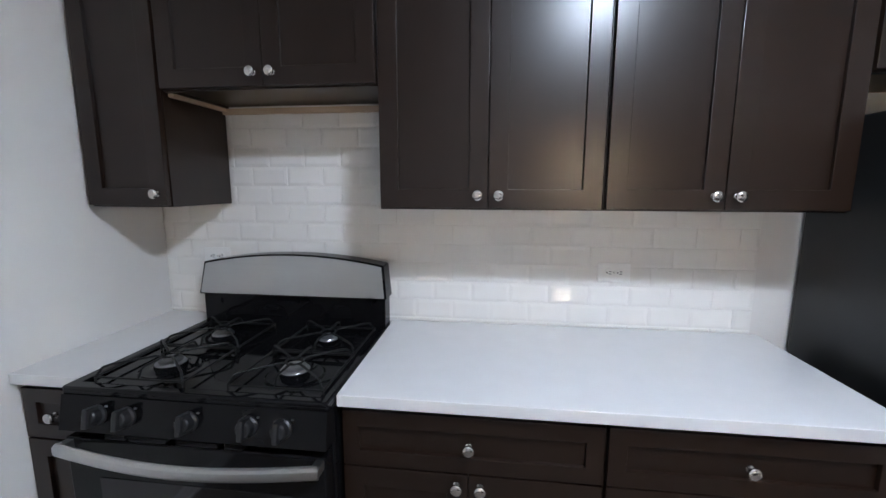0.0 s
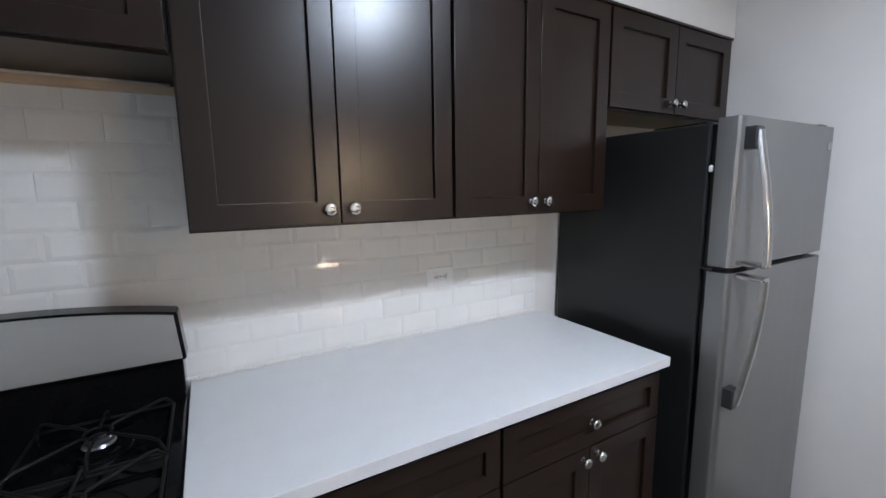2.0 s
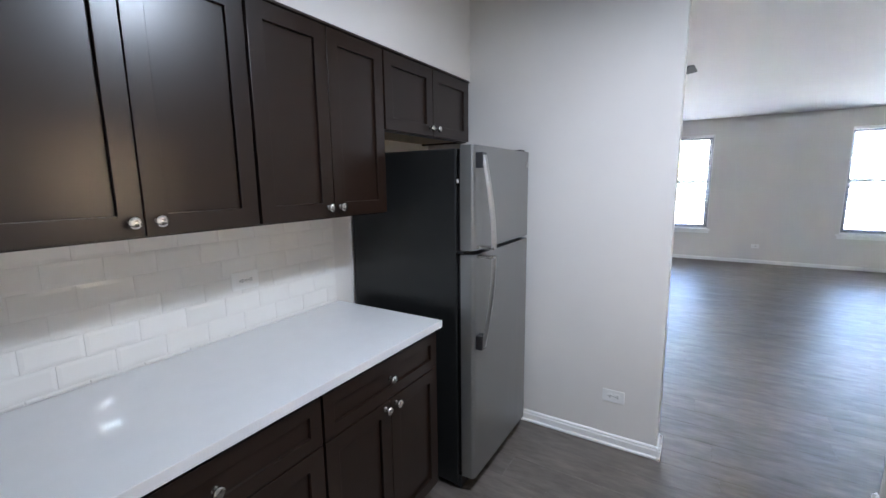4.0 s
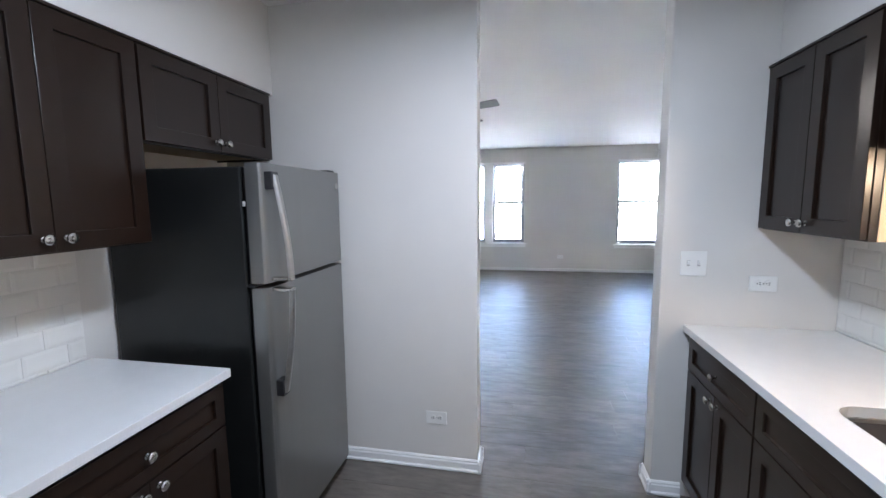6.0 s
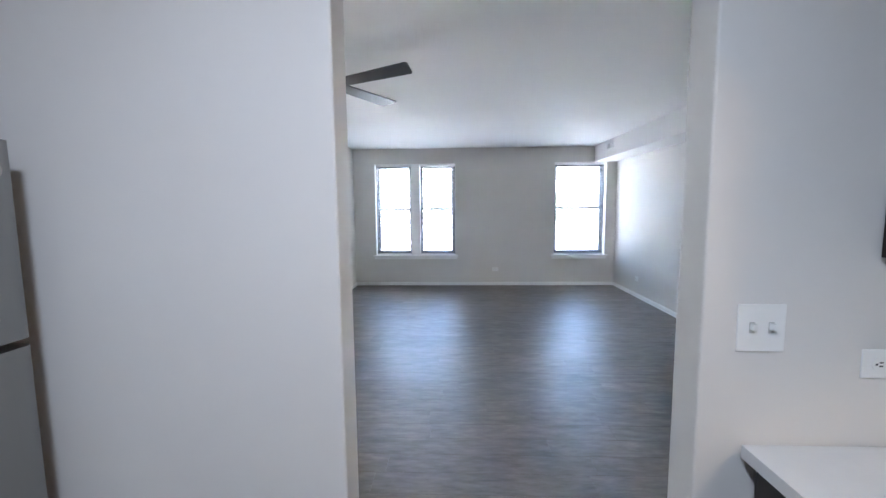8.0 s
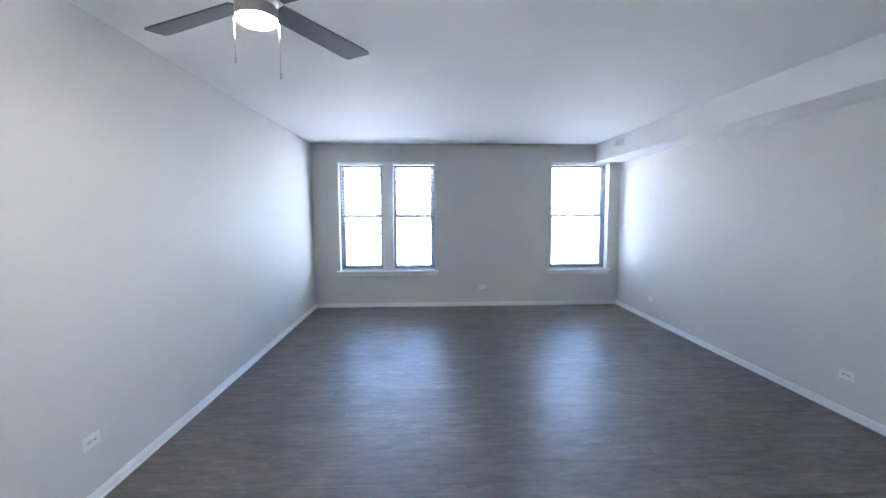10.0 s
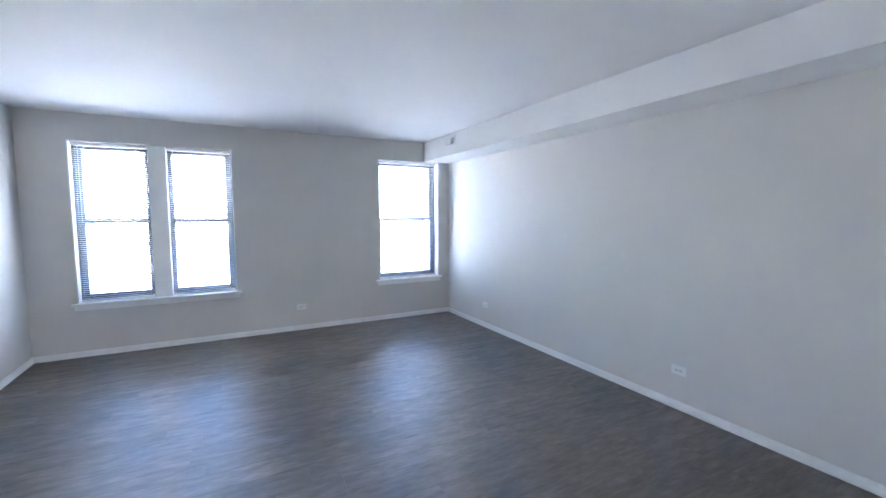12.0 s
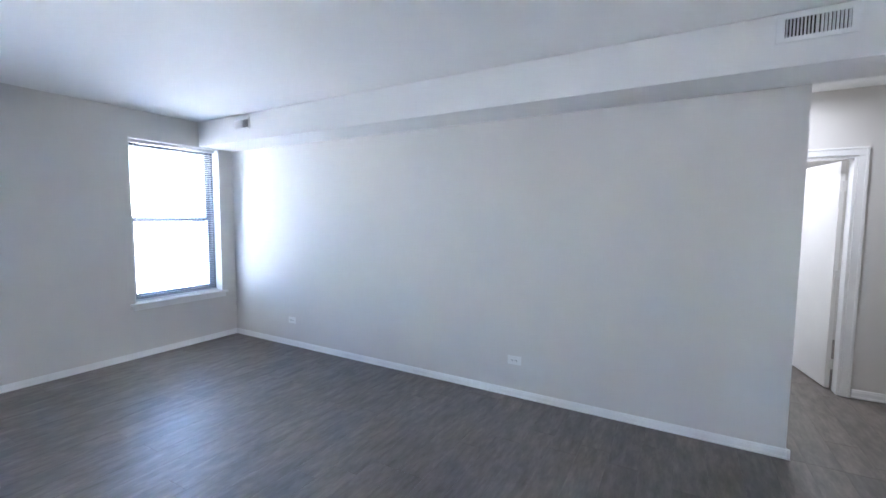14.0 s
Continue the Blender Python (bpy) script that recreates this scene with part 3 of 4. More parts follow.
# ---- refrigerator ----
def refrigerator():
    x0, x1 = 1.508, 2.188
    f = thing("refrigerator", pose(0, 0, 0), "stainless top-freezer refrigerator with black sides", "refrigerator")
    part("body", B(x0, x1, 1.205, 1.84, 0.03, 1.672, bev=0.006), BLACK_SIDE, f, "black textured steel cabinet")
    part("gasket", B(x0 + 0.016, x1 - 0.016, 1.183, 1.206, 0.10, 1.668), BLACK_PLASTIC, f)
    part("kick_grille", B(x0 + 0.01, x1 - 0.01, 1.19, 1.24, 0.012, 0.085, bev=0.003), BLACK_PLASTIC, f)
    for name, z0, z1 in (("freezer_door", 1.220, 1.684), ("fridge_door", 0.092, 1.201)):
        t = bmesh.new()
        out = [(x0, 1.183), (x0, 1.135)] + [(x0 + 0.028 - 0.028 * math.cos(radians(a)), 1.135 - 0.020 * math.sin(radians(a))) for a in (22, 45, 67, 90)]
        out += [(x1 - 0.028 + 0.028 * math.sin(radians(a)), 1.135 - 0.020 * math.cos(radians(a))) for a in (0, 22, 45, 67)] + [(x1, 1.135), (x1, 1.183)]
        prism(t, out, 2, z0, z1)
        d = part(name, t, FRIDGE_STEEL, f, "brushed stainless door")
        top = name == "freezer_door"
        za, zb = (1.640, 1.232) if top else (1.190, 0.765)
        pts = []
        n = 14
        for i in range(n + 1):
            u = i / n
            v = u if top else 1 - u
            pts.append((x0 + 0.046, 1.086 - 0.050 * math.sin(math.pi * 0.5 * v), za + (zb - za) * u))
        t = bmesh.new()
        rows = [[t.verts.new((px + dx, py + dy, pz)) for dx, dy in ((-0.017, 0.006), (-0.0145, -0.003), (-0.006, -0.008), (0.006, -0.008), (0.0145, -0.003), (0.017, 0.006))] for px, py, pz in pts]
        for a, b in zip(rows, rows[1:]):
            for k in range(6):
                t.faces.new((a[k], a[(k + 1) % 6], b[(k + 1) % 6], b[k]))
        t.faces.new(rows[0])
        t.faces.new(rows[-1][::-1])
        bmesh.ops.recalc_face_normals(t, faces=t.faces[:])
        part("handle", t, STEEL, d, "curved flat stainless handle", 50)
        for z, yo in ((pts[0][2], pts[0][1]), (pts[-1][2], pts[-1][1])):
            zz = z - 0.022 if z == pts[0][2] else z + 0.022
            part("handle_mount", B(x0 + 0.022, x0 + 0.068, yo - 0.002, 1.120, zz - 0.034, zz + 0.034, bev=0.004) if abs(yo - 1.086) < 0.02 else B(x0 + 0.030, x0 + 0.064, yo - 0.004, 1.120, z - 0.004, z + 0.010, bev=0.003), CHROME if abs(z - 1.2) < 0.06 else DARK_METAL, d)
        if top:
            part("badge", lathe(bmesh.new(), [(0.017, 0), (0.017, 0.002), (0.013, 0.003), (0, 0.003)], pose(x1 - 0.048, 1.1152, 1.615, 90), 20), CHROME, d, "small round metal badge")
    part("hinge_cover", B(x1 - 0.07, x1 - 0.01, 1.14, 1.25, 1.685, 1.697, bev=0.004), BLACK_PLASTIC, f)
    part("clip", B(x0 - 0.001, x0 + 0.008, 1.190, 1.202, 1.520, 1.540, bev=0.003), HINGE, f, "small pale plastic clip")
    part("middle_hinge", B(x0 - 0.004, x0 + 0.03, 1.165, 1.204, 1.206, 1.214, bev=0.001), BLACK_PLASTIC, f)
    return f


refrigerator()


# ---- outlets and switches ----
def outlet(m, horizontal=True, label="white duplex outlet with a plain wall plate"):
    """Plate in the local xz plane that faces -y."""
    o = thing("outlet", m, label, "outlet", "wall outlets")
    w, h = (0.119, 0.074) if horizontal else (0.074, 0.119)
    part("plate", B(-w / 2, w / 2, -0.005, 0, -h / 2, h / 2, bev=0.003), PLATE, o)
    for s in (-1, 1):
        cx, cz = (s * 0.0195, 0) if horizontal else (0, s * 0.0195)
        r = part("receptacle", lathe(bmesh.new(), [(0.0165, 0), (0.0165, 0.0018), (0.0155, 0.0026), (0, 0.0026)], pose(cx, -0.0048, cz, 90), 20), PLATE, o)
        b = bmesh.new()
        for dx, dz, ww, hh in ((-0.0045, 0.004, 0.0032, 0.0085), (0.0045, 0.004, 0.0032, 0.0085), (0, -0.007, 0.0050, 0.0050)):
            if horizontal:
                dx, dz, ww, hh = dz, -dx, hh, ww
            bx(b, cx + dx - ww / 2, cx + dx + ww / 2, -0.0082, -0.0070, cz + dz - hh / 2, cz + dz + hh / 2)
        part("slots", b, SLOT, r)
    part("screw", lathe(bmesh.new(), [(0.003, 0), (0.003, 0.001), (0, 0.0014)], pose(0, -0.0048, 0, 90), 10), CHROME, o)
    return o


outlet(pose(0.884, KY1 - 0.0088, 1.137), label="white duplex outlet set in the tile backsplash")
outlet(pose(-0.735, KY1 - 0.0088, 1.165), label="white duplex outlet in the tile behind the range")
outlet(pose(KX1, 0.620, 0.307, 0, 0, -90), label="white duplex outlet low on the greige wall")
outlet(pose(KX1, -0.967, 1.129, 0, 0, -90), label="white duplex outlet above the sink counter")
outlet(pose(LX1, -0.600, 0.310, 0, 0, -90), label="white duplex outlet under the windows")
outlet(pose(8.13, LY0, 0.303, 0, 0, 180))
outlet(pose(5.396, LY0, 0.312, 0, 0, 180))
outlet(pose(4.676, LY1, 0.343, 0, 0, 0))
outlet(pose(8.35, LY1, 0.308, 0, 0, 0))

sw = thing("light_switch", pose(KX1, -0.662, 1.219, 0, 0, -90), "white double toggle light switch beside the opening", "switch")
part("plate", B(-0.058, 0.058, -0.005, 0, -0.060, 0.060, bev=0.003), PLATE, sw)
for s in (-0.023, 0.023):
    part("toggle", B(s - 0.005, s + 0.005, -0.018, -0.004, -0.004, 0.013, bev=0.002), PLATE, sw)
    part("slot", B(s - 0.0065, s + 0.0065, -0.0058, -0.0046, -0.013, 0.015), SLOT_GREY, sw)
    for z in (-0.030, 0.030):
        part("screw", lathe(bmesh.new(), [(0.003, 0), (0.003, 0.001), (0, 0.0014)], pose(s, -0.0048, z, 90), 10), PLATE, sw)


# ---- windows and blinds ----
def window(name, y0, y1, sashes, label):
    """A double-hung window unit in the opening from y0 to y1 along y."""
    w = tagged(new(name), label, "window", kind="structure")
    fx = LX1 + 0.125
    lw = 0.035
    b = bmesh.new()
    for a, c in ((y0, y0 + lw), (y1 - lw, y1)):
        bx(b, fx, fx + 0.09, a, c, WZ0 + 0.004, WZ1)
    bx(b, fx, fx + 0.09, y0 + lw, y1 - lw, WZ1 - lw, WZ1)
    bx(b, fx, fx + 0.09, y0 + lw, y1 - lw, WZ0 + 0.004, WZ0 + lw)
    part("window_frame", b, SASH, w)
    b = bmesh.new()
    for a, c in ((y0, y0 + 0.012), (y1 - 0.012, y1)):
        bx(b, LX1 + 0.004, fx - 0.001, a, c, WZ0 + 0.004, WZ1)
    bx(b, LX1 + 0.004, fx - 0.001, y0 + 0.012, y1 - 0.012, WZ1 - 0.012, WZ1)
    part("jamb", b, TRIM, w, "white painted window jamb")
    spans = []
    if sashes == 2:
        part("mullion", B(LX1 + 0.030, fx + 0.09, 0.835, 1.008, WZ0 + 0.004, WZ1 - 0.002, bev=0.004), TRIM, w, "wide white mullion between the sashes")
        spans = [(y0 + lw, 0.835), (1.008, y1 - lw)]
    else:
        spans = [(y0 + lw, y1 - lw)]
    zm = 1.468
    for a, c in spans:
        for nm, za, zb, dx in (("lower_sash", WZ0 + lw, zm + 0.026, 0.012), ("upper_sash", zm - 0.026, WZ1 - lw, 0.045)):
            s = 0.048
            t = bmesh.new()
            bx(t, fx + dx, fx + dx + 0.03, a, a + s, za, zb, 0.003)
            bx(t, fx + dx, fx + dx + 0.03, c - s, c, za, zb, 0.003)
            bx(t, fx + dx, fx + dx + 0.03, a + s, c - s, za, za + s, 0.003)
            bx(t, fx + dx, fx + dx + 0.03, a + s, c - s, zb - s, zb, 0.003)
            sa = part(nm, t, SASH, w, "dark metal sash")
            p = part("pane", B(fx + dx + 0.012, fx + dx + 0.016, a + s - 0.004, c - s + 0.004, za + s - 0.004, zb - s + 0.004), GLASS, sa)
            p.visible_shadow = False
            if sashes == 2:
                zz = 2.02 if nm == "upper_sash" else 1.17
                part("bar", B(fx + dx + 0.034, fx + dx + 0.044, a + s, c - s, zz, zz + 0.018), BLACK_PLASTIC, sa, "thin dark screen bar")
    b = B(LX1 - 0.045, fx + 0.0, y0 - 0.045, y1 + 0.045, WZ0 - 0.022, WZ0 + 0.003, bev=0.004)
    part("window_sill", b, TRIM, w)
    part("apron", B(LX1 - 0.016, LX1 - 0.001, y0 - 0.025, y1 + 0.025, WZ0 - 0.075, WZ0 - 0.0225, bev=0.003), TRIM, w)


def blind(y0, y1, tilt, label):
    b = thing("window_blind", pose(LX1 + 0.087, (y0 + y1) / 2, WZ0 + 0.004), label, "blind", "white window blinds")
    h = WZ1 - WZ0 - 0.018
    w = y1 - y0
    part("headrail", B(-0.02, 0.02, -w / 2, w / 2, h - 0.034, h, bev=0.003), VINYL, b)
    part("bottom_rail", B(-0.013, 0.013, -w / 2 + 0.004, w / 2 - 0.004, 0.004, 0.022, bev=0.004), VINYL, b)
    t = bmesh.new()
    prof = [(-0.0125, -0.0012), (-0.006, 0.0010), (0, 0.0017), (0.006, 0.0010), (0.0125, -0.0012)]
    prof = prof + [(x, z - 0.0006) for x, z in prof[::-1]]
    lo = [t.verts.new((x, -w / 2 + 0.004, z)) for x, z in prof]
    hi = [t.verts.new((x, w / 2 - 0.004, z)) for x, z in prof]
    t.faces.new(lo)
    t.faces.new(hi[::-1])
    for i in range(len(prof)):
        j = (i + 1) % len(prof)
        t.faces.new((lo[i], hi[i], hi[j], lo[j]))
    bmesh.ops.recalc_face_normals(t, faces=t.faces[:])
    me = mesh_of("slat", t, SLAT)
    pitch = 0.0225
    n = int((h - 0.065) / pitch)
    for i in range(n):
        s = new("slat", me)
        s.parent = b
        s.matrix_basis = pose(0, 0, 0.034 + i * pitch, 0, tilt + 2 * math.sin(i * 1.7))
    for y in (-w / 2 + 0.11, w / 2 - 0.11):
        part("cord", tube(bmesh.new(), [(0.0135, y, 0.02), (0.0135, y, h - 0.03)], 0.0008, 5), PLATE, b)
    part("wand", tube(bmesh.new(), [(-0.026, w / 2 - 0.06, h - 0.02), (-0.028, w / 2 - 0.06, h - 0.85)], 0.003, 6), PLATE, b)
    return b


window("window_1", W1[0], W1[1], 2, "white double window with a wide centre mullion")
blind(W1[0] + 0.018, 0.828, 4, "white mini blind lowered with open slats")
blind(1.015, W1[1] - 0.018, 12, "white mini blind lowered with half-closed slats")
window("window_2", W2[0], W2[1], 1, "white double-hung window at the corner")
blind(W2[0] + 0.018, W2[1] - 0.018, 8, "white mini blind lowered with open slats")


# ---- vents in the soffit ----
def vent(m, w, h, label, f=0.022, g=0.022):
    v = thing("air_vent", m, label, "vent", "air vents")
    b = bmesh.new()
    for a in ((-w / 2, -w / 2 + f, -h / 2, h / 2), (w / 2 - f, w / 2, -h / 2, h / 2), (-w / 2 + f, w / 2 - f, -h / 2, -h / 2 + g), (-w / 2 + f, w / 2 - f, h / 2 - g, h / 2), (-0.006, 0.006, -h / 2 + g, h / 2 - g)):
        bx(b, a[0], a[1], -0.010, 0, a[2], a[3], 0.001)
    part("frame", b, TRIM, v)
    # near-black sheet paints the shade of the duct behind the slats
    part("backing", B(-w / 2 + f, w / 2 - f, -0.0012, -0.0002, -h / 2 + g, h / 2 - g), SLOT, v, "black sheet standing in for the shaded duct")
    me = mesh_of("slat", B(-0.0008, 0.0008, -0.0145, -0.0018, -h / 2 + g, h / 2 - g), TRIM)
    n = int((w / 2 - f - 0.006) / 0.0150)
    for s in (-1, 1):
        for i in range(n):
            o = new("slat", me)
            o.parent = v
            o.matrix_basis = pose(s * (0.013 + i * 0.0150), 0, 0, 0, 0, s * 40)
    return v


vent(pose(8.36, SOFF_Y, 2.500, 0, 0, 180), 0.275, 0.128, "small white louvered vent on the soffit")
vent(pose(3.66, SOFF_Y, 2.520, 0, 0, 180), 0.335, 0.145, "white louvered vent on the soffit near the hallway", 0.036, 0.026)


# ---- hallway door ----
b = bmesh.new()
cw = 0.065
bx(b, DX0 - cw, DX0 - 0.002, HALL_Y, HALL_Y + 0.018, 0, DZ, 0.004)
bx(b, DX0 - cw, DX1 + 0.05, HALL_Y, HALL_Y + 0.018, DZ + 0.001, DZ + cw, 0.004)
bx(b, DX0 - cw - 0.004, DX0 - cw + 0.016, HALL_Y, HALL_Y + 0.024, 0, DZ + cw, 0.004)
bx(b, DX0 - cw, DX1 + 0.05, HALL_Y, HALL_Y + 0.024, DZ + cw - 0.014, DZ + cw + 0.004, 0.004)
bx(b, DX0, DX0 + 0.018, HALL_Y - T, HALL_Y + 0.006, 0, DZ)
bx(b, DX0 + 0.018, DX1, HALL_Y - T, HALL_Y + 0.006, DZ - 0.018, DZ)
bx(b, DX1 - 0.018, DX1, HALL_Y - T, HALL_Y + 0.006, 0, DZ - 0.018)
structure("door_frame", b, TRIM, "white painted door frame with moulded casing", "door frame")
door = tagged(new("door_1"), "white flat door standing open into the next room", "door", kind="structure")
door.matrix_basis = pose(DX0 + 0.024, HALL_Y - T - 0.012, 0.012, 0, 0, -79)
part("leaf", B(0.004, 0.69, 0.006, 0.041, 0, 2.015, bev=0.002), WHITE_DOOR, door)
for z in (0.22, 1.02, 1.80):
    part("hinge", B(-0.008, 0.006, -0.006, 0.030, z - 0.045, z + 0.045, bev=0.002), HINGE, door)
part("door_knob", lathe(bmesh.new(), [(0.03, 0), (0.03, 0.004), (0.012, 0.008), (0.011, 0.03), (0.025, 0.04), (0.028, 0.052), (0.02, 0.062), (0, 0.064)], pose(0.63, 0.041, 0.93, -90), 20), CHROME, door)


# ---- ceiling fan ----
def ceiling_fan():
    hx, hy = 4.32, 1.0
    f = thing("ceiling_fan", pose(hx, hy, CEILZ), "brushed nickel ceiling fan with dark blades and light", "ceiling fan")
    part("canopy", lathe(bmesh.new(), [(0, 0), (0.065, 0), (0.065, -0.02), (0.045, -0.055), (0.016, -0.062)]), FAN_METAL, f)
    part("downrod", tube(bmesh.new(), [(0, 0, -0.05), (0, 0, -0.12)], 0.011, 12), FAN_METAL, f)
    part("motor", lathe(bmesh.new(), [(0.016, -0.090), (0.03, -0.095), (0.055, -0.106), (0.082, -0.126), (0.088, -0.155), (0.088, -0.202), (0.076, -0.218), (0, -0.218)], None, 32), FAN_METAL, f)
    part("light_kit", lathe(bmesh.new(), [(0.045, -0.214), (0.080, -0.220), (0.084, -0.230), (0.084, -0.266), (0.080, -0.269)], None, 32), FAN_METAL, f)
    part("diffuser", lathe(bmesh.new(), [(0.080, -0.267), (0.079, -0.274), (0.068, -0.284), (0.040, -0.290), (0, -0.291)], None, 32), LIT, f, "glowing white glass diffuser")
    for i in range(4):
        a = -28 + 90 * i
        t = bmesh.new()
        out = [(0.10, -0.052), (0.60, -0.066), (0.680, -0.066), (0.696, -0.062), (0.702, -0.050), (0.670, 0.054), (0.662, 0.063), (0.648, 0.066), (0.60, 0.066), (0.10, 0.052)]
        prism(t, out, 2, -0.004, 0.004)
        bmesh.ops.transform(t, matrix=pose(0, 0, -0.195, 0, 0, a) @ pose(0, 0, 0, -11), verts=t.verts[:])
        bl = part("blade", t, BLADE, f, "dark charcoal fan blade")
        t = bmesh.new()
        bx(t, 0.06, 0.16, -0.018, 0.018, 0.004, 0.010, 0.002)
        bmesh.ops.transform(t, matrix=pose(0, 0, -0.195, 0, 0, a) @ pose(0, 0, 0, -11), verts=t.verts[:])
        part("blade_arm", t, FAN_METAL, bl)
    for a, ln in ((104, 0.165), (-64, 0.21)):
        x, y = 0.086 * math.cos(radians(a)), 0.086 * math.sin(radians(a))
        b = tube(bmesh.new(), [(x, y, -0.255), (x, y, -0.255 - ln)], 0.0016, 6)
        lathe(b, [(0, 0), (0.004, -0.003), (0.004, -0.028), (0, -0.032)], pose(x, y, -0.255 - ln), 10)
        part("pull_chain", b, CHROME, f)
    return f


ceiling_fan()

lamp = thing("ceiling_light", pose(KITCHEN_LAMP[0], KITCHEN_LAMP[1], CEILZ), "flush round kitchen ceiling light", "ceiling light")
part("base", lathe(bmesh.new(), [(0, 0), (0.15, 0), (0.15, -0.03), (0.14, -0.035), (0.0, -0.035)], None, 32), TRIM, lamp)
part("diffuser", lathe(bmesh.new(), [(0.135, -0.035), (0.13, -0.06), (0.115, -0.075), (0.0, -0.085)], None, 32), LIT_COOL, lamp)
strip = thing("under_cabinet_light", pose(1.22, -1.19, 1.675), "slim warm light under the sink cabinet", "lamp")
part("housing", B(-0.10, 0.10, -0.05, 0.02, -0.030, -0.001, bev=0.004), PLATE, strip)
part("diffuser", B(-0.07, 0.07, -0.03, 0.025, -0.085, -0.0305, bev=0.010), LIT_WARM, strip, "glowing warm diffuser")
# unseen fixture, added to go with the hallway fill
hall_fill_fixture = thing("ceiling_light", pose(3.50, -3.75, CEILZ), "unseen round fixture added above the hallway fill lamp", "ceiling light")
part("base", lathe(bmesh.new(), [(0, 0), (0.12, 0), (0.12, -0.03), (0.0, -0.03)], None, 32), TRIM, hall_fill_fixture)


# ---- outside ----
# pale tone is made up: it reflects sunlight onto the living room ceiling
def ground_material():
    return mottled("pale_bounce_ground", (0.46, 0.45, 0.43), (0.54, 0.53, 0.51), 0.9, 0.4, 30, 0.3)


bm = bmesh.new()
vs = [bm.verts.new(c) for c in ((-900, -900, -3.2), (900, -900, -3.2), (900, 900, -3.2), (-900, 900, -3.2))]
bm.faces.new(vs)
structure("ground", bm, ground_material(), "ground outside, made pale to bounce daylight to the ceiling", "ground")
LEAF = mottled("leaves", (0.06, 0.10, 0.035), (0.11, 0.15, 0.06), 0.6, 2, 20, 0.0)
BARK = mottled("bark", (0.10, 0.075, 0.055), (0.16, 0.125, 0.095), 0.9, 6, 40, 0.5)


def tree(x, y, h, seed, label):
    rnd = random.Random(seed)
    g = thing("tree", pose(x, y, -3.2), label, "tree", "trees outside")
    b = tube(bmesh.new(), [(0, 0, 0), (0.05, 0.02, h * 0.3), (0.0, 0.1, h * 0.55)], 0.16, 8)
    tips = []
    for i in range(7):
        a, r = rnd.uniform(0, 6.28), rnd.uniform(1.0, 2.2)
        e = Vector((r * math.cos(a), r * math.sin(a), h * rnd.uniform(0.55, 0.95)))
        tube(b, [(0, 0.05, h * rnd.uniform(0.3, 0.5)), e * 0.6 + Vector((0, 0, h * 0.12)), e], 0.05, 6)
        tips.append(e)
    part("trunk", b, BARK, g)
    verts, faces = [], []
    for i in range(2600):
        c = rnd.choice(tips) + Vector((rnd.gauss(0, 0.7), rnd.gauss(0, 0.7), rnd.gauss(0, 0.6)))
        q = Euler((rnd.uniform(0, 6), rnd.uniform(0, 6), rnd.uniform(0, 6))).to_matrix()
        s = rnd.uniform(0.06, 0.13)
        k = len(verts)
        verts += [c + q @ Vector(p) * s for p in ((-1, 0, 0), (0, -0.5, 0.1), (1, 0, 0), (0, 0.5, 0.1))]
        faces.append((k, k + 1, k + 2, k + 3))
    me = bpy.data.meshes.new("crown")
    me.from_pydata(verts, [], faces)
    me.materials.append(LEAF)
    o = new("crown", me)
    o.parent = g


tree(24, 1.5, 7.0, 1, "leafy green tree standing beyond the windows")
tree(27, -4.5, 6.2, 2, "leafy green tree standing beyond the windows")
tree(25, 6.0, 6.6, 3, "leafy green tree standing beyond the windows")


# ---- tiles ----
def tile_mesh(w, h, d=0.0040, e=0.012):
    """A bevelled glazed tile facing -y, its corner at the origin."""
    e = min(e, w * 0.3, h * 0.3)
    t = bmesh.new()
    back = [t.verts.new((x, 0, z)) for x, z in ((0, 0), (w, 0), (w, h), (0, h))]
    rim = [t.verts.new((x, -d * 0.56, z)) for x, z in ((0, 0), (w, 0), (w, h), (0, h))]
    top = [t.verts.new((x, -d, z)) for x, z in ((e, e), (w - e, e), (w - e, h - e), (e, h - e))]
    t.faces.new(top)
    for a, b in ((back, rim), (rim, top)):
        for i in range(4):
            j = (i + 1) % 4
            t.faces.new((a[i], a[j], b[j], b[i]))
    bmesh.ops.recalc_face_normals(t, faces=t.faces[:])
    return mesh_of("tile", t, TILE)


PX, PZ, JOINT = 0.1500, 0.0757, 0.0012
tile_cache = {}


def tiling(parent, origin, x0, x1, z0, z1, zref, xref, flip):
    """Running-bond tiles over a stretch of wall; xref sets the joints of the first row counted from zref."""
    k = math.floor((z0 - zref) / PZ)
    while zref + k * PZ < z1 - 0.004:
        za, zb = max(z0, zref + k * PZ), min(z1, zref + (k + 1) * PZ)
        off = xref + (k % 2) * PX / 2
        i = math.floor((x0 - off) / PX)
        while off + i * PX < x1 - 0.004:
            xa, xb = max(x0, off + i * PX), min(x1, off + (i + 1) * PX)
            w, h = round(xb - xa - JOINT, 4), round(zb - za - JOINT, 4)
            if w > 0.006 and h > 0.006:
                if (w, h) not in tile_cache:
                    tile_cache[w, h] = tile_mesh(w, h)
                o = new("tile", tile_cache[w, h])
                o.parent = parent
                if flip:
                    o.matrix_basis = pose(xb - JOINT / 2, origin, za + JOINT / 2, 0, 0, 180)
                else:
                    o.matrix_basis = pose(xa + JOINT / 2, origin, za + JOINT / 2)
            i += 1
        k += 1


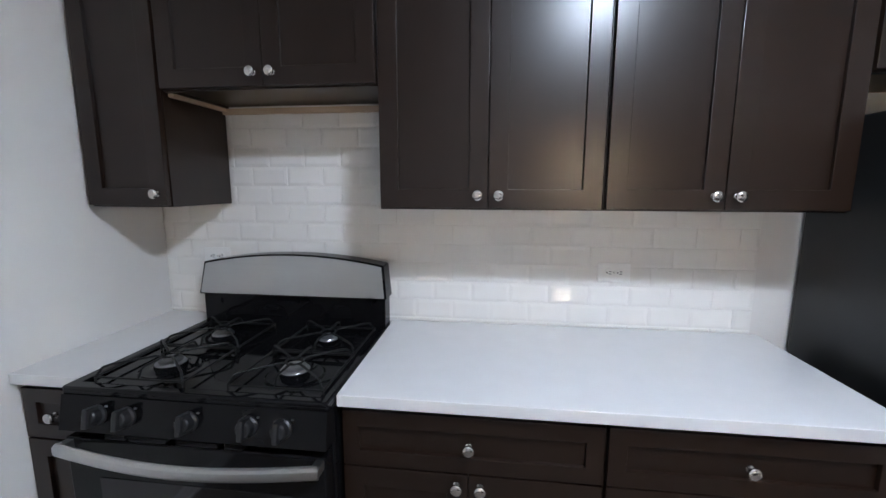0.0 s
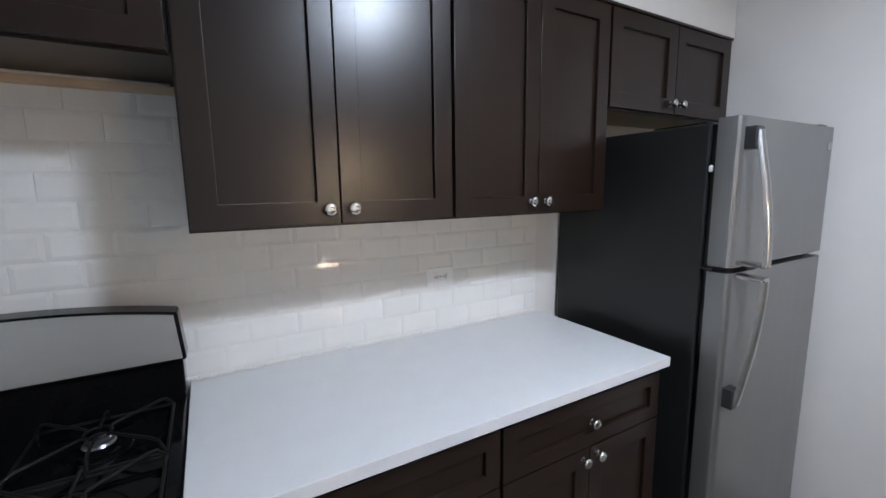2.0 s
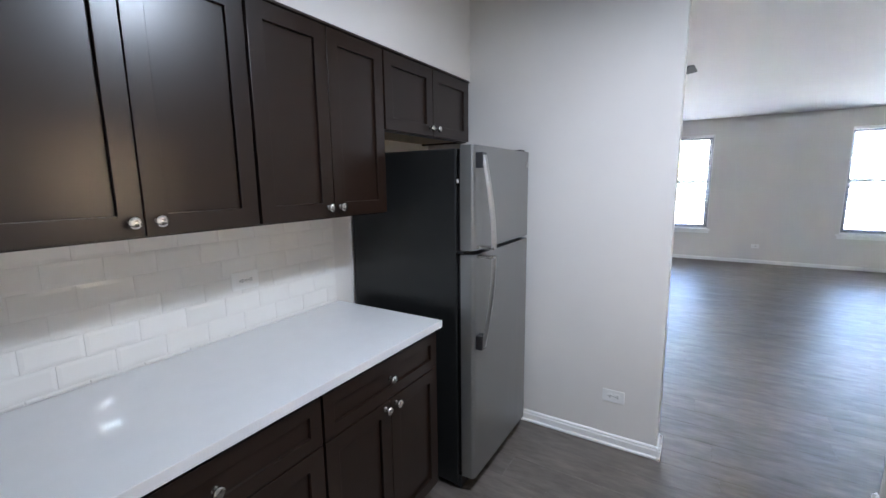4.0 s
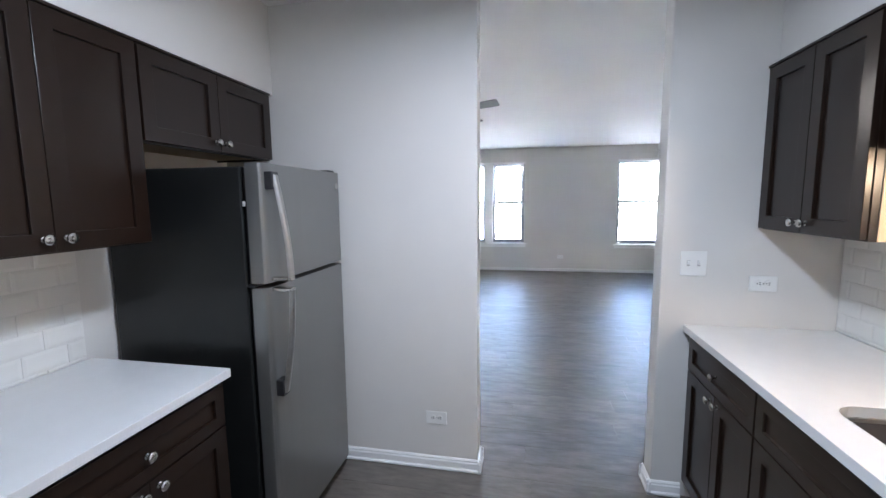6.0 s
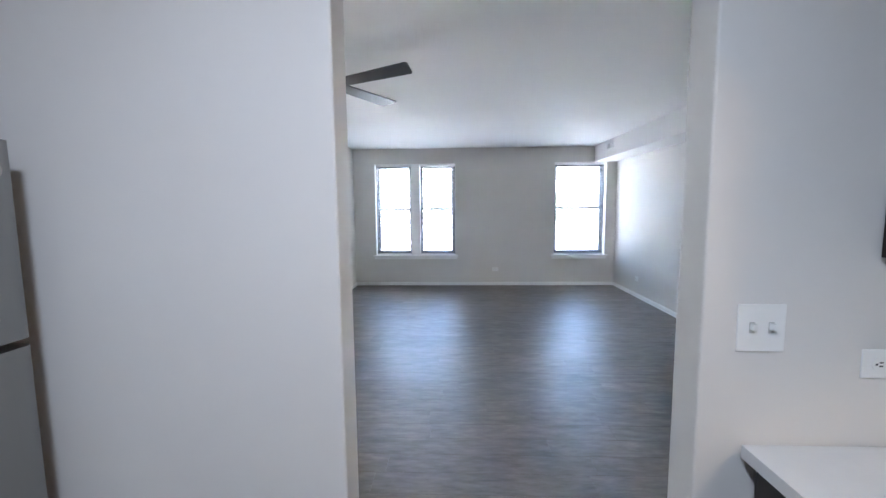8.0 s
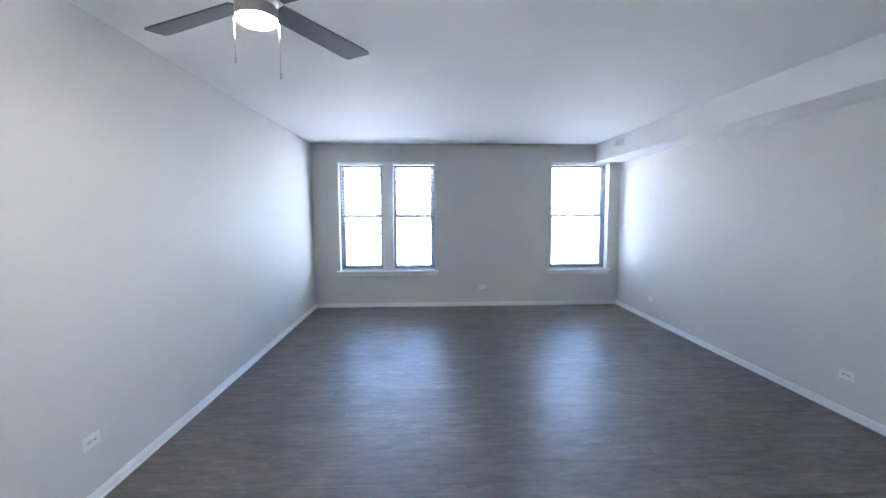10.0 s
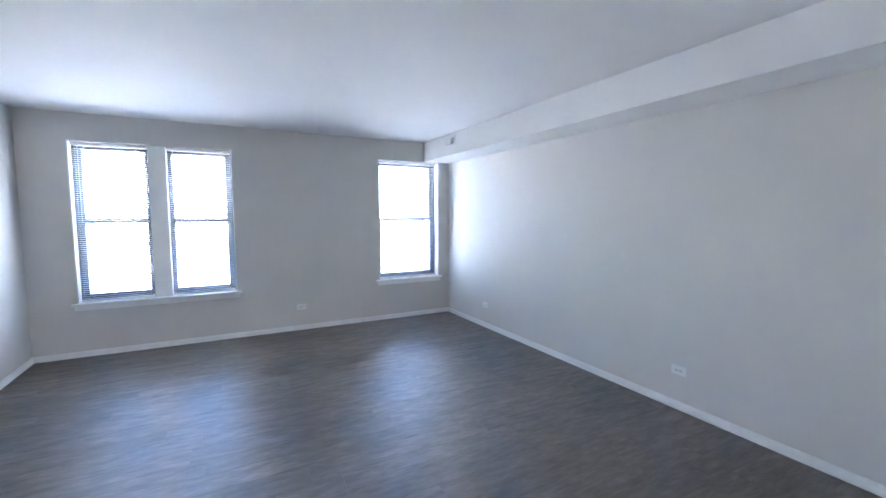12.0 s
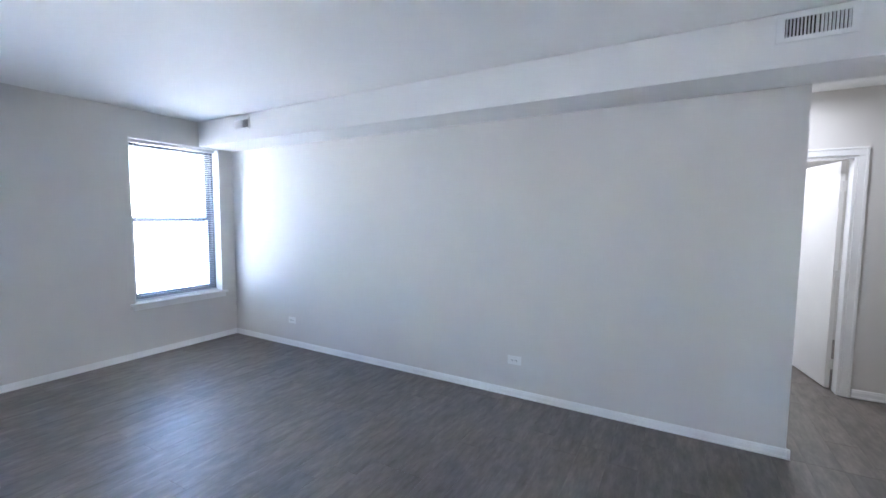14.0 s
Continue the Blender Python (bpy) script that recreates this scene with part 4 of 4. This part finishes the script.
bs = bmesh.new()
bx(bs, KX0 + 0.001, 1.385, KY1 - 0.004, KY1 - 0.0002, 0.86, 1.395)
bx(bs, -0.652, 0.070, KY1 - 0.004, KY1 - 0.0002, 1.396, 1.775)
back_n = structure("backsplash_north", bs, GROUT, "glossy off-white bevelled subway tile backsplash", "backsplash")
YT = KY1 - 0.0042
tiling(back_n, YT, KX0 + 0.002, 1.385, 0.916, 1.3835, 1.308, 0.944, False)
tiling(back_n, YT, -0.650, 0.068, 1.3837, 1.7622, 1.308, 0.944, False)
bs = bmesh.new()
bx(bs, 0.60, KX1 - 0.001, KY0 + 0.0002, KY0 + 0.004, 0.86, 1.395)
bx(bs, 0.86, 1.655, KY0 + 0.0002, KY0 + 0.004, 1.396, 1.68)
back_s = structure("backsplash_south", bs, GROUT, "glossy off-white bevelled subway tile behind the sink", "backsplash")
tiling(back_s, KY0 + 0.0042, 0.60, KX1 - 0.002, 0.916, 1.3835, 1.308, 0.944, True)
tiling(back_s, KY0 + 0.0042, 0.86, 1.655, 1.3837, 1.68, 1.308, 0.944, True)


# ---- floor planks ----
bm = B(KX0 - T, LX1 + WT, -6.6, LY1 + T, -0.12, -0.0035)
floor = structure("floor", bm, SUBFLOOR, "grey-brown wood-look vinyl plank floor", "floor")
PW, PL = 0.180, 1.220
plank_cache = {}


def plank_mesh(w, l):
    t = bmesh.new()
    e = 0.0016
    lo = [t.verts.new(c) for c in ((0, 0, -0.003), (w, 0, -0.003), (w, l, -0.003), (0, l, -0.003))]
    mid = [t.verts.new(c) for c in ((0, 0, -0.0010), (w, 0, -0.0010), (w, l, -0.0010), (0, l, -0.0010))]
    up = [t.verts.new(c) for c in ((e, e, 0), (w - e, e, 0), (w - e, l - e, 0), (e, l - e, 0))]
    t.faces.new(up)
    for a, b in ((lo, mid), (mid, up)):
        for i in range(4):
            j = (i + 1) % 4
            t.faces.new((a[i], a[j], b[j], b[i]))
    bmesh.ops.recalc_face_normals(t, faces=t.faces[:])
    return mesh_of("plank", t, PLANK)


def lay(x0, x1, y0, y1, rnd):
    i = 0
    while x0 + i * PW < x1 - 0.002:
        xa, xb = x0 + i * PW, min(x1, x0 + (i + 1) * PW)
        y = y0 - rnd.uniform(0.05, 1.1)
        while y < y1 - 0.002:
            ya, yb = max(y0, y), min(y1, y + PL)
            if yb - ya > 0.01:
                key = (round(xb - xa - 0.0006, 4), round(yb - ya - 0.0006, 4))
                if key not in plank_cache:
                    plank_cache[key] = plank_mesh(*key)
                o = new("plank", plank_cache[key])
                o.parent = floor
                o.matrix_basis = pose(xa, ya, 0)
            y += PL
        i += 1


rnd = random.Random(11)
lay(KX0, LX0, KY0, KY1, rnd)
lay(LX0, LX1, LY0, LY1, rnd)
lay(LX0, 4.2, -6.5, LY0, rnd)
